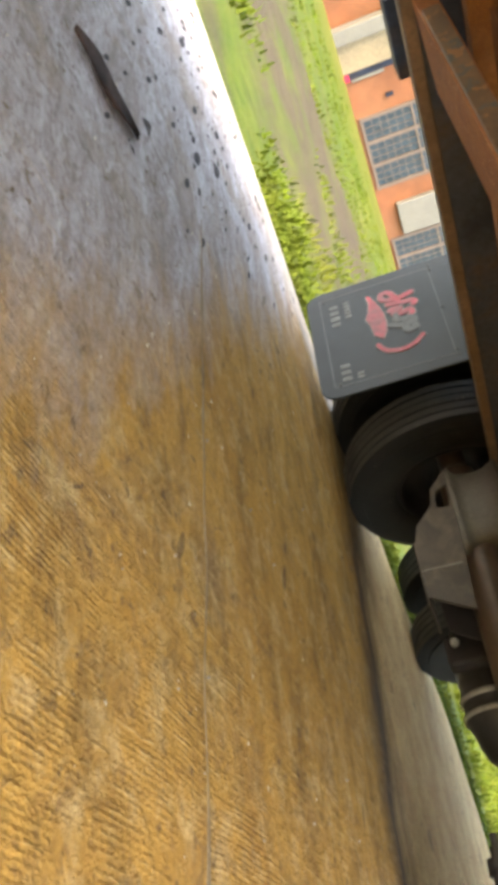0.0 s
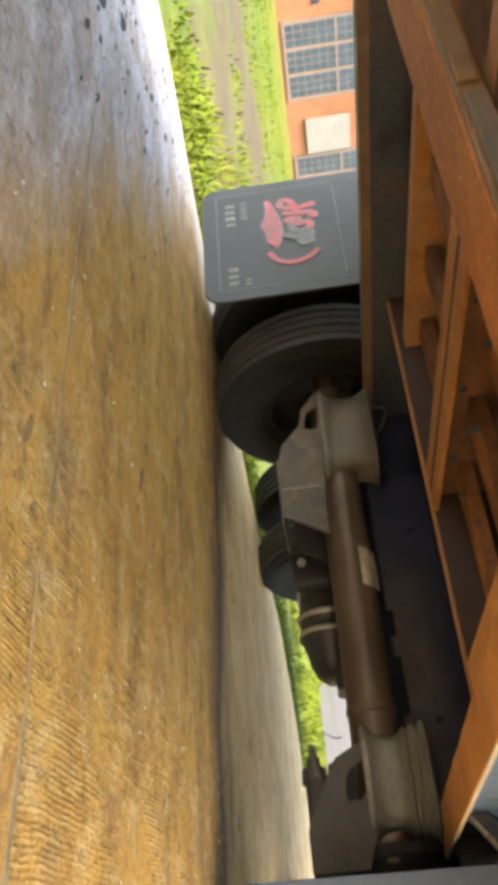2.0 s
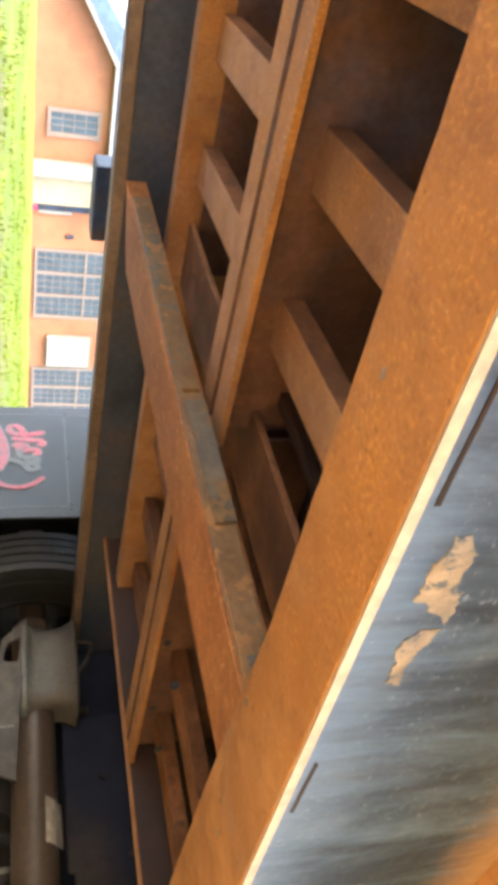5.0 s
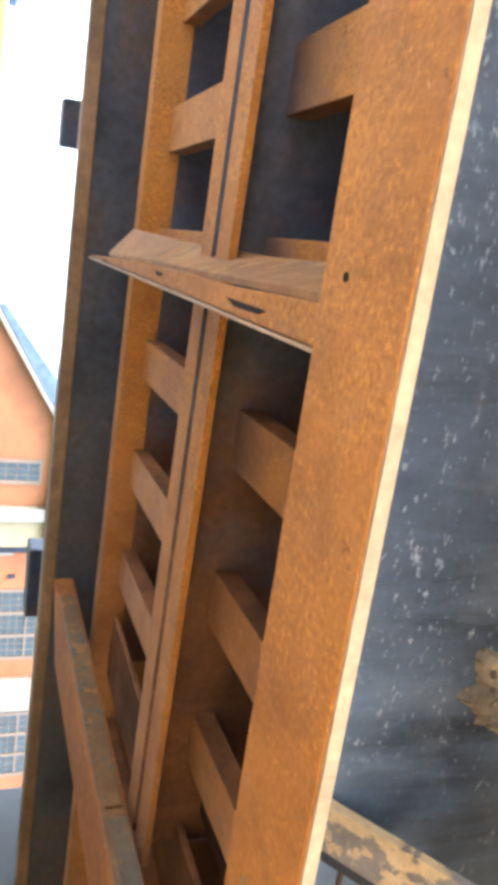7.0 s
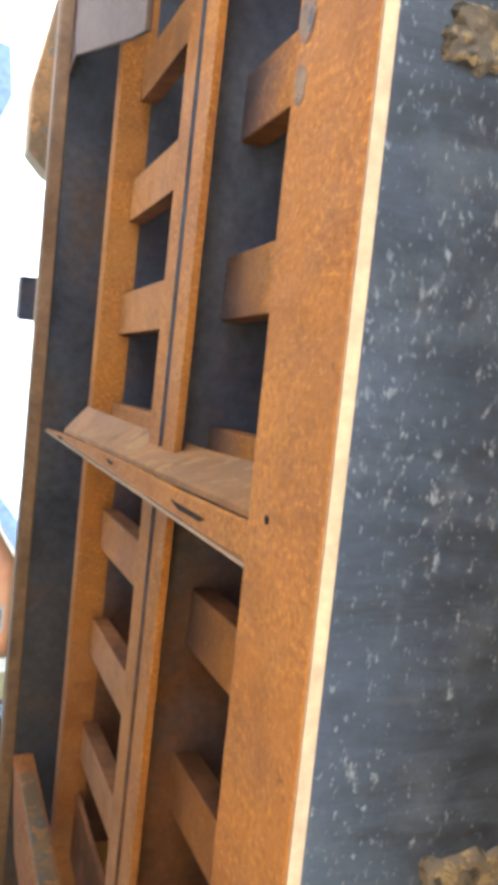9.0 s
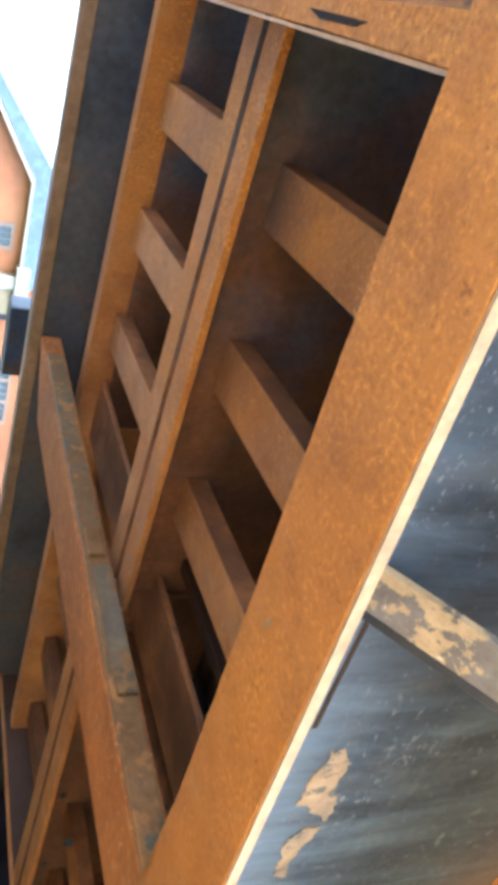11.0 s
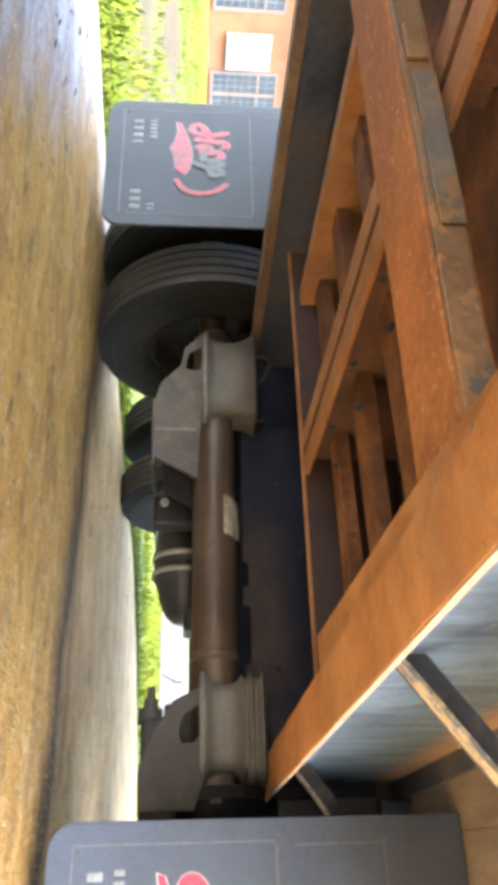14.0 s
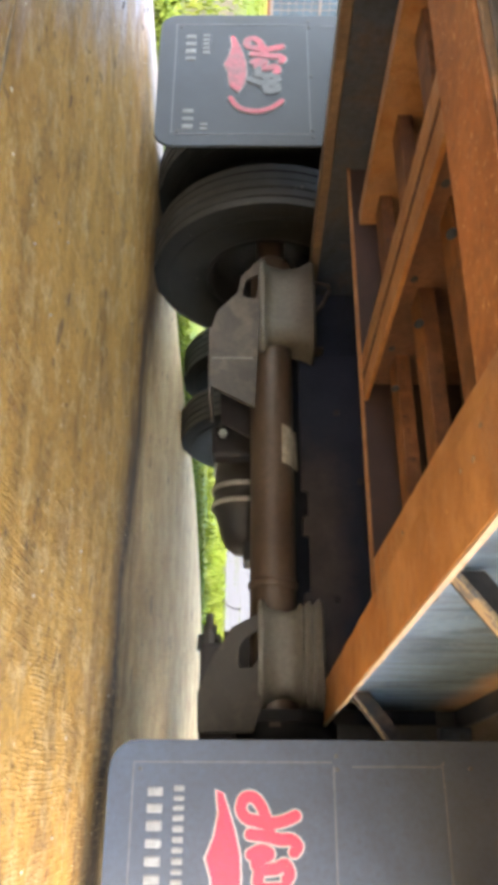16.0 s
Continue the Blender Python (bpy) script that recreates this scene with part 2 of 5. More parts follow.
LAP = worn("grey_scaly_lap_steel", (0.16, 0.14, 0.1), 0.55, 0.1, 0.3, 12, 80, tint=(0.1, 0.105, 0.1), bump=0.4, patch=(0.25, 0.15, 0.06), patch_scale=15, patch_at=0.54)
# near-black tone stands in for the shade under the deck
GLOOM = worn("shade_dark_board", (0.05, 0.036, 0.028), 0.8, 0.0, 0.4, 6, 60, tint=(0.025, 0.023, 0.026), stretch=(6, 0.5, 1), bump=0.3, gloss=0.15)
BLACK = worn("black_painted_steel", (0.028, 0.03, 0.036), 0.45, 0.0, 0.4, 4, 70, tint=(0.055, 0.045, 0.04), spots=(0.2, 0.19, 0.18), spot_scale=60, spot_at=0.75, bump=0.12)
NAVY = worn("dark_navy_steel", (0.016, 0.023, 0.042), 0.7, 0.0, 0.4, 4, 70, tint=(0.032, 0.032, 0.038), bump=0.1, gloss=0.2)
PITCH = worn("pitch_black_and_shade", (0.01, 0.01, 0.013), 0.7, 0.0, 0.4, 5, 60, tint=(0.022, 0.02, 0.02), bump=0.2, gloss=0.2)
WEB = web_paint()
BARE_LIT = worn("pale_bare_and_daylit_edge", (0.47, 0.36, 0.24), 0.55, 0.0, 0.1, 9, 60, tint=(0.44, 0.33, 0.21), bump=0.1)
FLAKE = worn("tan_bare_primer", (0.34, 0.255, 0.175), 0.65, 0.0, 0.3, 30, 120, tint=(0.24, 0.2, 0.17), bump=0.25, patch=(0.11, 0.12, 0.14), patch_scale=45, patch_at=0.56)
FLAKY = worn("flaking_grey_and_tan_paint", (0.12, 0.125, 0.14), 0.6, 0.0, 0.3, 14, 90, tint=(0.16, 0.135, 0.125), bump=0.3, patch=(0.36, 0.29, 0.2), patch_scale=26, patch_at=0.48, spots=(0.45, 0.42, 0.38), spot_scale=70, spot_at=0.66)
TUBE = worn("dark_brown_grey_tube", (0.021, 0.0185, 0.021), 0.6, 0.0, 0.3, 6, 60, tint=(0.032, 0.027, 0.028), bump=0.15, gloss=0.25)
AXLE = worn("dusty_brown_axle_steel", (0.074, 0.048, 0.034), 0.45, 0.0, 0.25, 5, 60, tint=(0.095, 0.066, 0.048), bump=0.1)
DUST = worn("dusty_brown_bracket", (0.045, 0.034, 0.026), 0.6, 0.0, 0.35, 9, 70, tint=(0.035, 0.028, 0.023), bump=0.25, streak=((0.1, 0.078, 0.056), 14))
# darker copy of the dusty bracket steel, for the bracket in shade
BRACKET_SHADE = worn("shaded_dusty_bracket", (0.033, 0.026, 0.022), 0.65, 0.0, 0.35, 9, 70, tint=(0.02, 0.018, 0.018), bump=0.25, streak=((0.075, 0.058, 0.044), 10))
HUB = worn("grey_dusty_cast_steel", (0.14, 0.137, 0.122), 0.5, 0.0, 0.22, 9, 70, tint=(0.12, 0.105, 0.09), bump=0.2)
BRIGHT = worn("bright_steel_and_highlight", (0.5, 0.5, 0.48), 0.35, 0.3, 0.2, 20, 90, tint=(0.3, 0.28, 0.25), bump=0.1)
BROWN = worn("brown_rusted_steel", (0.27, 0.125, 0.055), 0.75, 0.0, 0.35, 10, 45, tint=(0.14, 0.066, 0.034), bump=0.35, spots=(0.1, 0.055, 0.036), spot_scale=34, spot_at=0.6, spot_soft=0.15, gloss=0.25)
RUBBER = worn("black_tyre_rubber", (0.009, 0.0095, 0.0105), 0.85, 0.0, 0.3, 10, 90, tint=(0.016, 0.016, 0.0155), bump=0.2, spots=(0.05, 0.046, 0.04), spot_scale=45, spot_at=0.7, gloss=0.2)
TREAD = worn("lit_grey_tread_rubber", (0.036, 0.036, 0.037), 0.6, 0.0, 0.35, 12, 60, tint=(0.03, 0.03, 0.03), bump=0.25, spots=(0.09, 0.085, 0.07), spot_scale=30, spot_at=0.68)
FLAP = worn("charcoal_rubber_flap", (0.022, 0.029, 0.04), 0.6, 0.0, 0.18, 6, 90, tint=(0.03, 0.036, 0.047), bump=0.1, spots=(0.1, 0.11, 0.12), spot_scale=120, spot_at=0.75)
# near flap's rubber, lighter and bluer for the extra light it catches
FLAP_LIT = worn("lit_rubber_flap", (0.03, 0.045, 0.075), 0.55, 0.0, 0.16, 6, 90, tint=(0.039, 0.055, 0.087), bump=0.1, spots=(0.12, 0.13, 0.14), spot_scale=120, spot_at=0.75)
FLAP_LINE = worn("scuffed_flap_rib", (0.085, 0.09, 0.1), 0.5, 0, 0.2, 30, 90, bump=0)
RED = worn("red_print", (0.6, 0.012, 0.055), 0.45, 0, 0.06, 30, 90, bump=0)
WHITE = worn("white_print", (0.32, 0.33, 0.34), 0.5, 0, 0.06, 30, 90, bump=0)
PRINT_GREY = worn("grey_white_print", (0.2, 0.21, 0.22), 0.5, 0, 0.06, 30, 90, bump=0)
PALE_RED = worn("worn_red_print", (0.42, 0.06, 0.09), 0.5, 0, 0.3, 30, 90, tint=(0.24, 0.085, 0.105), bump=0)
PALE = worn("worn_white_print", (0.17, 0.18, 0.185), 0.5, 0, 0.3, 30, 90, tint=(0.11, 0.12, 0.125), bump=0)
STICKER = worn("dirty_white_sticker", (0.6, 0.56, 0.48), 0.5, 0, 0.2, 60, 200, tint=(0.4, 0.34, 0.26), bump=0)
DECK = worn("weathered_grey_deck_plank", (0.21, 0.185, 0.165), 0.75, 0, 0.3, 5, 60, tint=(0.13, 0.13, 0.14), stretch=(3, 0.4, 1), bump=0.3)
BRICK = worn("orange_red_brick", (0.23, 0.082, 0.034), 0.85, 0, 0.2, 1.2, 25, tint=(0.27, 0.115, 0.052), bump=0.2)
CREAM = worn("cream_paint", (0.27, 0.21, 0.13), 0.7, 0, 0.08, 1.5, 20, bump=0)
FRAME = worn("white_window_paint", (0.17, 0.16, 0.14), 0.5, 0, 0.06, 3, 30, bump=0)
PALE_PAVING = worn("pale_bleached_paving", (0.048, 0.045, 0.046), 0.9, 0, 0.12, 1.5, 25, tint=(0.04, 0.037, 0.036), bump=0.2, gloss=0.05)
SASH = worn("dull_white_sash", (0.15, 0.105, 0.082), 0.6, 0, 0.1, 3, 30, bump=0)
ROOF = worn("blue_grey_shingle", (0.06, 0.1, 0.19), 0.85, 0, 0.25, 4, 30, bump=0.3)
DRY = worn("dry_brown_leaf", (0.055, 0.033, 0.026), 0.9, 0, 0.5, 22, 160, tint=(0.028, 0.02, 0.018), bump=0.3, gloss=0.05)
GLASS = worn("dark_window_glass", (0.03, 0.05, 0.07), 0.2, 0, 0.2, 3, 30, bump=0, gloss=0.3)
GRASS = worn("fresh_grass_blades", (0.058, 0.09, 0.005), 0.7, 0, 0.35, 2.5, 9, tint=(0.088, 0.098, 0.012), bump=0, gloss=0.1)


def concrete():
    k = Nodes("stained_broomed_concrete", (0.5, 1.35, 1.0))
    plain = k.co
    big, mid, small = k.noise(1.5, 5, 0.6, warp=0.6), k.noise(7, 6, 0.7, warp=0.5), k.noise(80, 6, 0.75, vec=plain)
    col = k.mix(k.ramp(big, 0.35, 0.65), (0.3, 0.155, 0.036), (0.41, 0.235, 0.062))
    col = k.mix(k.ramp(mid, 0.46, 0.68, 0.0, 0.85), col, (0.16, 0.092, 0.03))
    col = k.mix(k.ramp(k.noise(3.5, 6, 0.7, vec=plain), 0.52, 0.66, 0.0, 0.7), col, (0.22, 0.14, 0.07))
    col = k.mix(k.ramp(k.noise(13, 6, 0.75, vec=plain), 0.5, 0.68, 0.0, 0.75), col, (0.46, 0.33, 0.16))
    col = k.mix(k.ramp(k.noise(19, 5, 0.7, vec=plain, warp=0.8), 0.56, 0.68, 0.0, 0.7), col, (0.17, 0.105, 0.05))
    sep = k.n.new("ShaderNodeSeparateXYZ")
    k.l.new(plain, sep.inputs[0])
    px, py = sep.outputs[0], sep.outputs[1]
    # joint across the slab with the axle's shade painted dark, lit concrete past it paler
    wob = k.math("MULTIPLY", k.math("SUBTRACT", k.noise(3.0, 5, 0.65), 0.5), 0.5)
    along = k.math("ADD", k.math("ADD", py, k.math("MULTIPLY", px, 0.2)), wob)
    axle_shade = k.math("MULTIPLY", k.ramp(along, 1.94, 2.15), k.ramp(along, 2.38, 2.17))
    axle_shade = k.math("MULTIPLY", axle_shade, k.ramp(px, -2.2, -0.7, 0.55, 1.0))
    lit_past = k.ramp(along, 2.15, 2.35)
    col = k.mix(lit_past, col, k.mix(k.ramp(k.noise(5, 6, 0.75, vec=plain), 0.4, 0.62), (0.52, 0.34, 0.16), (0.68, 0.49, 0.25)))
    col = k.mix(k.math("MULTIPLY", axle_shade, 0.95), col, (0.04, 0.03, 0.026))
    # paler part of the slab behind the wheels: sky light put into its colour
    d = k.math("ADD", k.math("MULTIPLY", px, -0.652), k.math("MULTIPLY", py, -0.758))
    d = k.math("ADD", d, k.math("MULTIPLY", k.math("SUBTRACT", k.noise(3.0, 6, 0.75), 0.5), 0.7))
    pale = k.ramp(d, -0.26, 0.02)
    rim = k.ramp(k.math("ADD", k.math("ADD", px, k.math("MULTIPLY", py, -0.42)), k.math("MULTIPLY", wob, 0.5)), -2.85, -2.98)
    palecol = k.mix(k.ramp(k.noise(6, 7, 0.75, warp=0.8), 0.36, 0.62), (0.24, 0.2, 0.19), (0.44, 0.43, 0.47))
    palecol = k.mix(k.ramp(k.noise(22, 5, 0.7, warp=0.5), 0.52, 0.68, 0.0, 0.8), palecol, (0.19, 0.165, 0.16))
    palecol = k.mix(k.ramp(k.noise(4.5, 5, 0.7, vec=plain), 0.5, 0.62, 0.0, 0.6), palecol, (0.27, 0.215, 0.17))
    palecol = k.mix(k.ramp(k.noise(42, 6, 0.75, vec=plain, warp=0.6), 0.5, 0.64, 0.0, 0.65), palecol, (0.17, 0.15, 0.14))
    palecol = k.mix(k.ramp(k.noise(17, 6, 0.75, warp=0.8), 0.58, 0.68, 0.0, 0.7), palecol, (0.5, 0.49, 0.52))
    col = k.mix(pale, col, palecol)
    col = k.mix(k.math("MULTIPLY", k.math("MULTIPLY", rim, k.ramp(along, 2.5, 2.1)), 0.75), col, (0.23, 0.22, 0.215))
    col = k.mix(k.ramp(small, 0.3, 0.58), k.mix(0.4, col, (0.03, 0.02, 0.01)), col)
    # round soot spots of many sizes, chiefly on the pale part, crowding towards its rim
    rim_side = k.ramp(k.math("ADD", px, k.math("MULTIPLY", py, -0.42)), -1.2, -2.6)
    turn = k.n.new("ShaderNodeMapping")
    turn.inputs["Rotation"].default_value = (0.0, 0.0, radians(-158))
    k.l.new(plain, turn.inputs["Vector"])
    drawn = k.n.new("ShaderNodeMapping")
    drawn.inputs["Scale"].default_value = (0.3, 1.0, 1.0)
    k.l.new(turn.outputs["Vector"], drawn.inputs["Vector"])
    for cells, size, share in ((16.0, 0.26, 0.35), (26.0, 0.34, 0.8), (40.0, 0.4, 0.8)):
        vor = k.n.new("ShaderNodeTexVoronoi")
        vor.inputs["Scale"].default_value = cells
        k.l.new(drawn.outputs["Vector"], vor.inputs["Vector"])
        pick = k.n.new("ShaderNodeSeparateXYZ")
        k.l.new(vor.outputs["Color"], pick.inputs[0])
        limit = k.math("MULTIPLY", k.math("MULTIPLY", pick.outputs[0], pick.outputs[0]), size)
        inside = k.ramp(k.math("SUBTRACT", k.math("ADD", vor.outputs["Distance"], k.math("MULTIPLY", k.math("SUBTRACT", k.noise(60, 2, vec=drawn.outputs["Vector"]), 0.5), 0.08)), limit), 0.03, -0.02)
        chosen = k.math("LESS_THAN", pick.outputs[1], k.math("ADD", k.math("ADD", k.math("MULTIPLY", k.math("MULTIPLY", rim_side, pale), share), k.math("MULTIPLY", lit_past, 0.12)), 0.04))
        col = k.mix(k.math("MULTIPLY", k.math("MULTIPLY", inside, chosen), k.math("MAXIMUM", k.ramp(pale, 0.2, 0.9, 0.5, 0.95), k.math("MULTIPLY", lit_past, 0.8))), col, (0.03, 0.028, 0.032))
    col = k.mix(k.ramp(k.noise(55, 2, 0.5, vec=plain), 0.735, 0.75), col, (0.62, 0.55, 0.42))
    dirt = k.ramp(k.noise(30, 4, 0.65, vec=plain, warp=0.5), 0.6, 0.66, 0.0, 0.85)
    col = k.mix(k.math("MULTIPLY", dirt, k.ramp(k.noise(4, 3, vec=plain), 0.35, 0.6, 0.25, 1.0)), col, (0.1, 0.065, 0.035))
    # broom ridges along the slab, worn away in places
    bend = k.n.new("ShaderNodeVectorMath")
    bend.operation = "ADD"
    nv = k.n.new("ShaderNodeTexNoise")
    nv.inputs["Scale"].default_value, nv.inputs["Detail"].default_value = 2.2, 5.0
    k.l.new(plain, nv.inputs["Vector"])
    sc = k.n.new("ShaderNodeVectorMath")
    sc.operation = "SCALE"
    sc.inputs["Scale"].default_value = 0.06
    k.l.new(nv.outputs["Color"], sc.inputs[0])
    k.l.new(plain, bend.inputs[0])
    k.l.new(sc.outputs[0], bend.inputs[1])
    w = k.n.new("ShaderNodeTexWave")
    for key, val in (("Scale", 44.0), ("Distortion", 2.0), ("Detail", 5.0), ("Detail Scale", 2.6), ("Detail Roughness", 0.72)):
        w.inputs[key].default_value = val
    k.l.new(bend.outputs[0], w.inputs["Vector"])
    comb = k.n.new("ShaderNodeMapping")
    comb.inputs["Scale"].default_value = (1.0, 0.13, 1.0)
    comb.inputs["Rotation"].default_value = (0.0, 0.0, radians(2))
    k.l.new(bend.outputs[0], comb.inputs["Vector"])
    strokes = k.noise(95, 4, 0.65, vec=comb.outputs["Vector"])
    groove = k.math("ADD", k.math("MULTIPLY", w.outputs["Fac"], 0.12), k.math("ADD", k.math("MULTIPLY", strokes, 0.75), k.math("MULTIPLY", k.noise(42, 6, 0.75, vec=plain), 0.35)))
    keep = k.math("MULTIPLY", k.ramp(k.noise(6.0, 6, 0.75, vec=plain), 0.42, 0.62, 0.05, 1.0), k.ramp(px, -0.95, -0.3, 0.08, 1.0))
    ridge = k.math("MULTIPLY", groove, keep)
    # groove shade and ridge highlights put into the colour as well
    col = k.mix(k.math("MULTIPLY", k.ramp(groove, 0.58, 0.44, 0.0, 0.85), keep), col, k.mix(0.55, col, (0.05, 0.03, 0.015)))
    col = k.mix(k.math("MULTIPLY", k.ramp(groove, 0.66, 0.78, 0.0, 0.6), keep), col, (0.5, 0.36, 0.17))
    nrm = k.bump(small, 0.45, 0.004, k.bump(ridge, 0.8, 0.01))
    return k.done(col, k.ramp(mid, 0.3, 0.7, 0.8, 0.95), nrm, 0.0, 0.08)


def lawn_mat():
    k = Nodes("patchy_lawn")
    sep = k.n.new("ShaderNodeSeparateXYZ")
    k.l.new(k.co, sep.inputs[0])
    c = k.noise(7, 6, 0.75)
    a = k.noise(0.9, 6, 0.7, warp=0.5)
    off = k.math("ADD", sep.outputs[0], k.math("MULTIPLY", k.math("SUBTRACT", a, 0.5), 9.0))
    green = k.mix(k.ramp(c, 0.35, 0.65), (0.018, 0.034, 0.0022), (0.034, 0.052, 0.004))
    green = k.mix(k.ramp(k.noise(1.6, 5, 0.7), 0.45, 0.62), green, (0.05, 0.056, 0.008))
    green = k.mix(k.ramp(sep.outputs[0], -13.0, -18.0, 0.0, 0.7), green, (0.062, 0.062, 0.014))
    dirt = k.mix(k.ramp(k.noise(3, 6, 0.7), 0.38, 0.65), (0.024, 0.019, 0.013), (0.04, 0.032, 0.02))
    bare = k.math("MULTIPLY", k.ramp(off, -9.5, -7.5), k.ramp(off, -3.0, -4.6))
    bare = k.math("MULTIPLY", bare, k.ramp(k.noise(1.3, 5, 0.7, warp=0.6), 0.36, 0.5, 0.1, 1.0))
    col = k.mix(bare, green, dirt)
    return k.done(col, 0.95, k.bump(c, 0.6, 0.03), 0.0, 0.1)


CONC, LAWN = concrete(), lawn_mat()
GROUT = worn("pale_crack_filler", (0.26, 0.2, 0.125), 0.9, 0, 0.4, 14, 90, tint=(0.19, 0.135, 0.075), bump=0.3, gloss=0.1)
GRIT = worn("pale_grit", (0.3, 0.25, 0.18), 0.8, 0, 0.3, 25, 200, tint=(0.15, 0.11, 0.075), bump=0)


# ---- mesh helpers ----
def shape():
    return bmesh.new()


def box(bm, x0, x1, y0, y1, z0, z1, bev=0.0):
    r = bmesh.ops.create_cube(bm, size=1.0, matrix=Matrix.Translation(((x0 + x1) / 2, (y0 + y1) / 2, (z0 + z1) / 2)) @ Matrix.Diagonal((x1 - x0, y1 - y0, z1 - z0, 1)))
    if bev:
        bmesh.ops.bevel(bm, geom=list({e for v in r["verts"] for e in v.link_edges}), offset=bev, segments=2, affect="EDGES", profile=0.5)
    return bm


def prism(bm, pts, axis, a, b):
    """Extrudes a closed outline, given in the two other axes, along the axis from a to b."""
    def at(p, s):
        return (s, p[0], p[1]) if axis == "x" else (p[0], s, p[1]) if axis == "y" else (p[0], p[1], s)
    lo = [bm.verts.new(at(p, a)) for p in pts]
    hi = [bm.verts.new(at(p, b)) for p in pts]
    k = len(pts)
    faces = [bm.faces.new(lo), bm.faces.new(list(reversed(hi)))]
    for i in range(k):
        faces.append(bm.faces.new((lo[i], hi[i], hi[(i + 1) % k], lo[(i + 1) % k])))
    bmesh.ops.recalc_face_normals(bm, faces=faces)
    return bm


def turned(bm, prof, y, z, segs=48, wob=0.0):
    """Turns a profile of (x, radius) round the line along x at (y, z)."""
    rows = []
    for i in range(segs):
        a = 2 * math.pi * i / segs
        rows.append([bm.verts.new((x, y + (r + wob * math.sin(5 * a + x * 9)) * math.cos(a), z + (r + wob * math.sin(3 * a)) * math.sin(a))) for x, r in prof])
    faces = []
    for i in range(segs):
        p, q = rows[i], rows[(i + 1) % segs]
        for j in range(len(prof) - 1):
            faces.append(bm.faces.new((p[j], p[j + 1], q[j + 1], q[j])))
    bmesh.ops.recalc_face_normals(bm, faces=faces)
    return bm


def bolt(bm, x, y, z, r=0.012, h=0.01, axis="z", down=True):
    m = Matrix.Translation((x, y, z))
    if axis == "y":
        m = m @ Matrix.Rotation(radians(90), 4, "X")
    if axis == "x":
        m = m @ Matrix.Rotation(radians(90), 4, "Y")
    bmesh.ops.create_cone(bm, cap_ends=True, segments=6, radius1=r, radius2=r, depth=h, matrix=m)
    return bm


def part(name, bm, mat, parent=None, label="", smooth=False, bev=0.0):
    me = bpy.data.meshes.new(name)
    bm.to_mesh(me)
    bm.free()
    for m in mat if isinstance(mat, (list, tuple)) else (mat,):
        me.materials.append(m)
    if smooth:
        for p in me.polygons:
            p.use_smooth = True
    ob = new(name, me)
    if parent is not None:
        ob.parent = parent
    if label:
        ob["label"] = label
    if bev:
        b = ob.modifiers.new("bevel", "BEVEL")
        b.width, b.segments, b.limit_method, b.angle_limit = bev, 2, "ANGLE", radians(40)
    return ob


def sheared(bm, slope):
    for v in bm.verts:
        v.co.x += slope * v.co.y
    return bm


# ---- ground ----
EDGE = [(-3.6, -6.0), (-3.3, -2.0), (-2.98, 0.2), (-2.68, 1.06), (-2.5, 1.6), (-2.26, 2.15), (-1.98, 2.7), (-1.76, 3.4), (-1.55, 4.6), (-1.2, 5.3), (-0.6, 5.9), (1.5, 7.0), (5.0, 7.6), (9, 7.8)]


def edge_line(steps=140):
    """The slab's broken edge, uneven by a centimetre or so."""
    out = []
    for (ax, ay), (bx, by) in zip(EDGE, EDGE[1:]):
        k = max(2, int(math.hypot(bx - ax, by - ay) / 0.06))
        for i in range(k):
            f = i / k
            p = Vector((ax + (bx - ax) * f, ay + (by - ay) * f, 0))
            w = noise.noise(p * 2.2) * 0.03 + noise.noise(p * 9) * 0.012
            out.append((p.x + w, p.y + w * 0.6))
    return out


bm = shape()
prism(bm, edge_line() + [(9, 7.8), (9, -6)], "z", -0.14, 0.0)
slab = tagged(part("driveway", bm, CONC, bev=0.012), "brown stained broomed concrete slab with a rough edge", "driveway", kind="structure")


bm = shape()
pts = [(-1.35 + 0.05 * i, 1.045 - 0.055 * (0.05 * i / 1.4) + 0.012 * noise.noise((i * 0.3, 0, 1))) for i in range(60)]
for i, (px, py) in enumerate(pts):
    w = 0.002 + 0.05 * noise.noise((i * 0.45, 2, 0)) ** 2 + (0.003 if i > 24 else 0.0) + 0.004 * abs(noise.noise((i * 1.3, 5, 0)))
    for s in (-1, 1):
        bm.verts.new((px, py + s * w, -0.002))
        bm.verts.new((px, py + s * w * 0.5, 0.0009))
bm.verts.ensure_lookup_table()
for i in range(len(pts) - 1):
    a = 4 * i
    for k0, k1 in ((0, 1), (1, 3), (3, 2)):
        bm.faces.new([bm.verts[q] for q in (a + k0, a + k1, a + 4 + k1, a + 4 + k0)])
part("trim", bm, GROUT, slab, "thin pale crack filler across the slab")


def lawn_height(x, y):
    out = max(0.0, -2.4 - x, (y - 6.0) * 0.22)
    return -0.045 + 0.78 * min(1.0, out / 17.0) ** 1.15 + 0.02 * noise.noise((x * 0.7, y * 0.7, 0)) * min(1, out)


bm = shape()
xs = [-600, -200, -80, -45] + [-30 + 0.75 * i for i in range(56)] + [20, 60, 200, 600]
ys = [-600, -200, -60] + [-20 + 1.0 * i for i in range(66)] + [60, 100, 200, 600]
grid = [[bm.verts.new((x, y, lawn_height(x, y) if abs(x) < 100 and abs(y) < 150 else 0.5 if x < 0 else -0.1)) for y in ys] for x in xs]
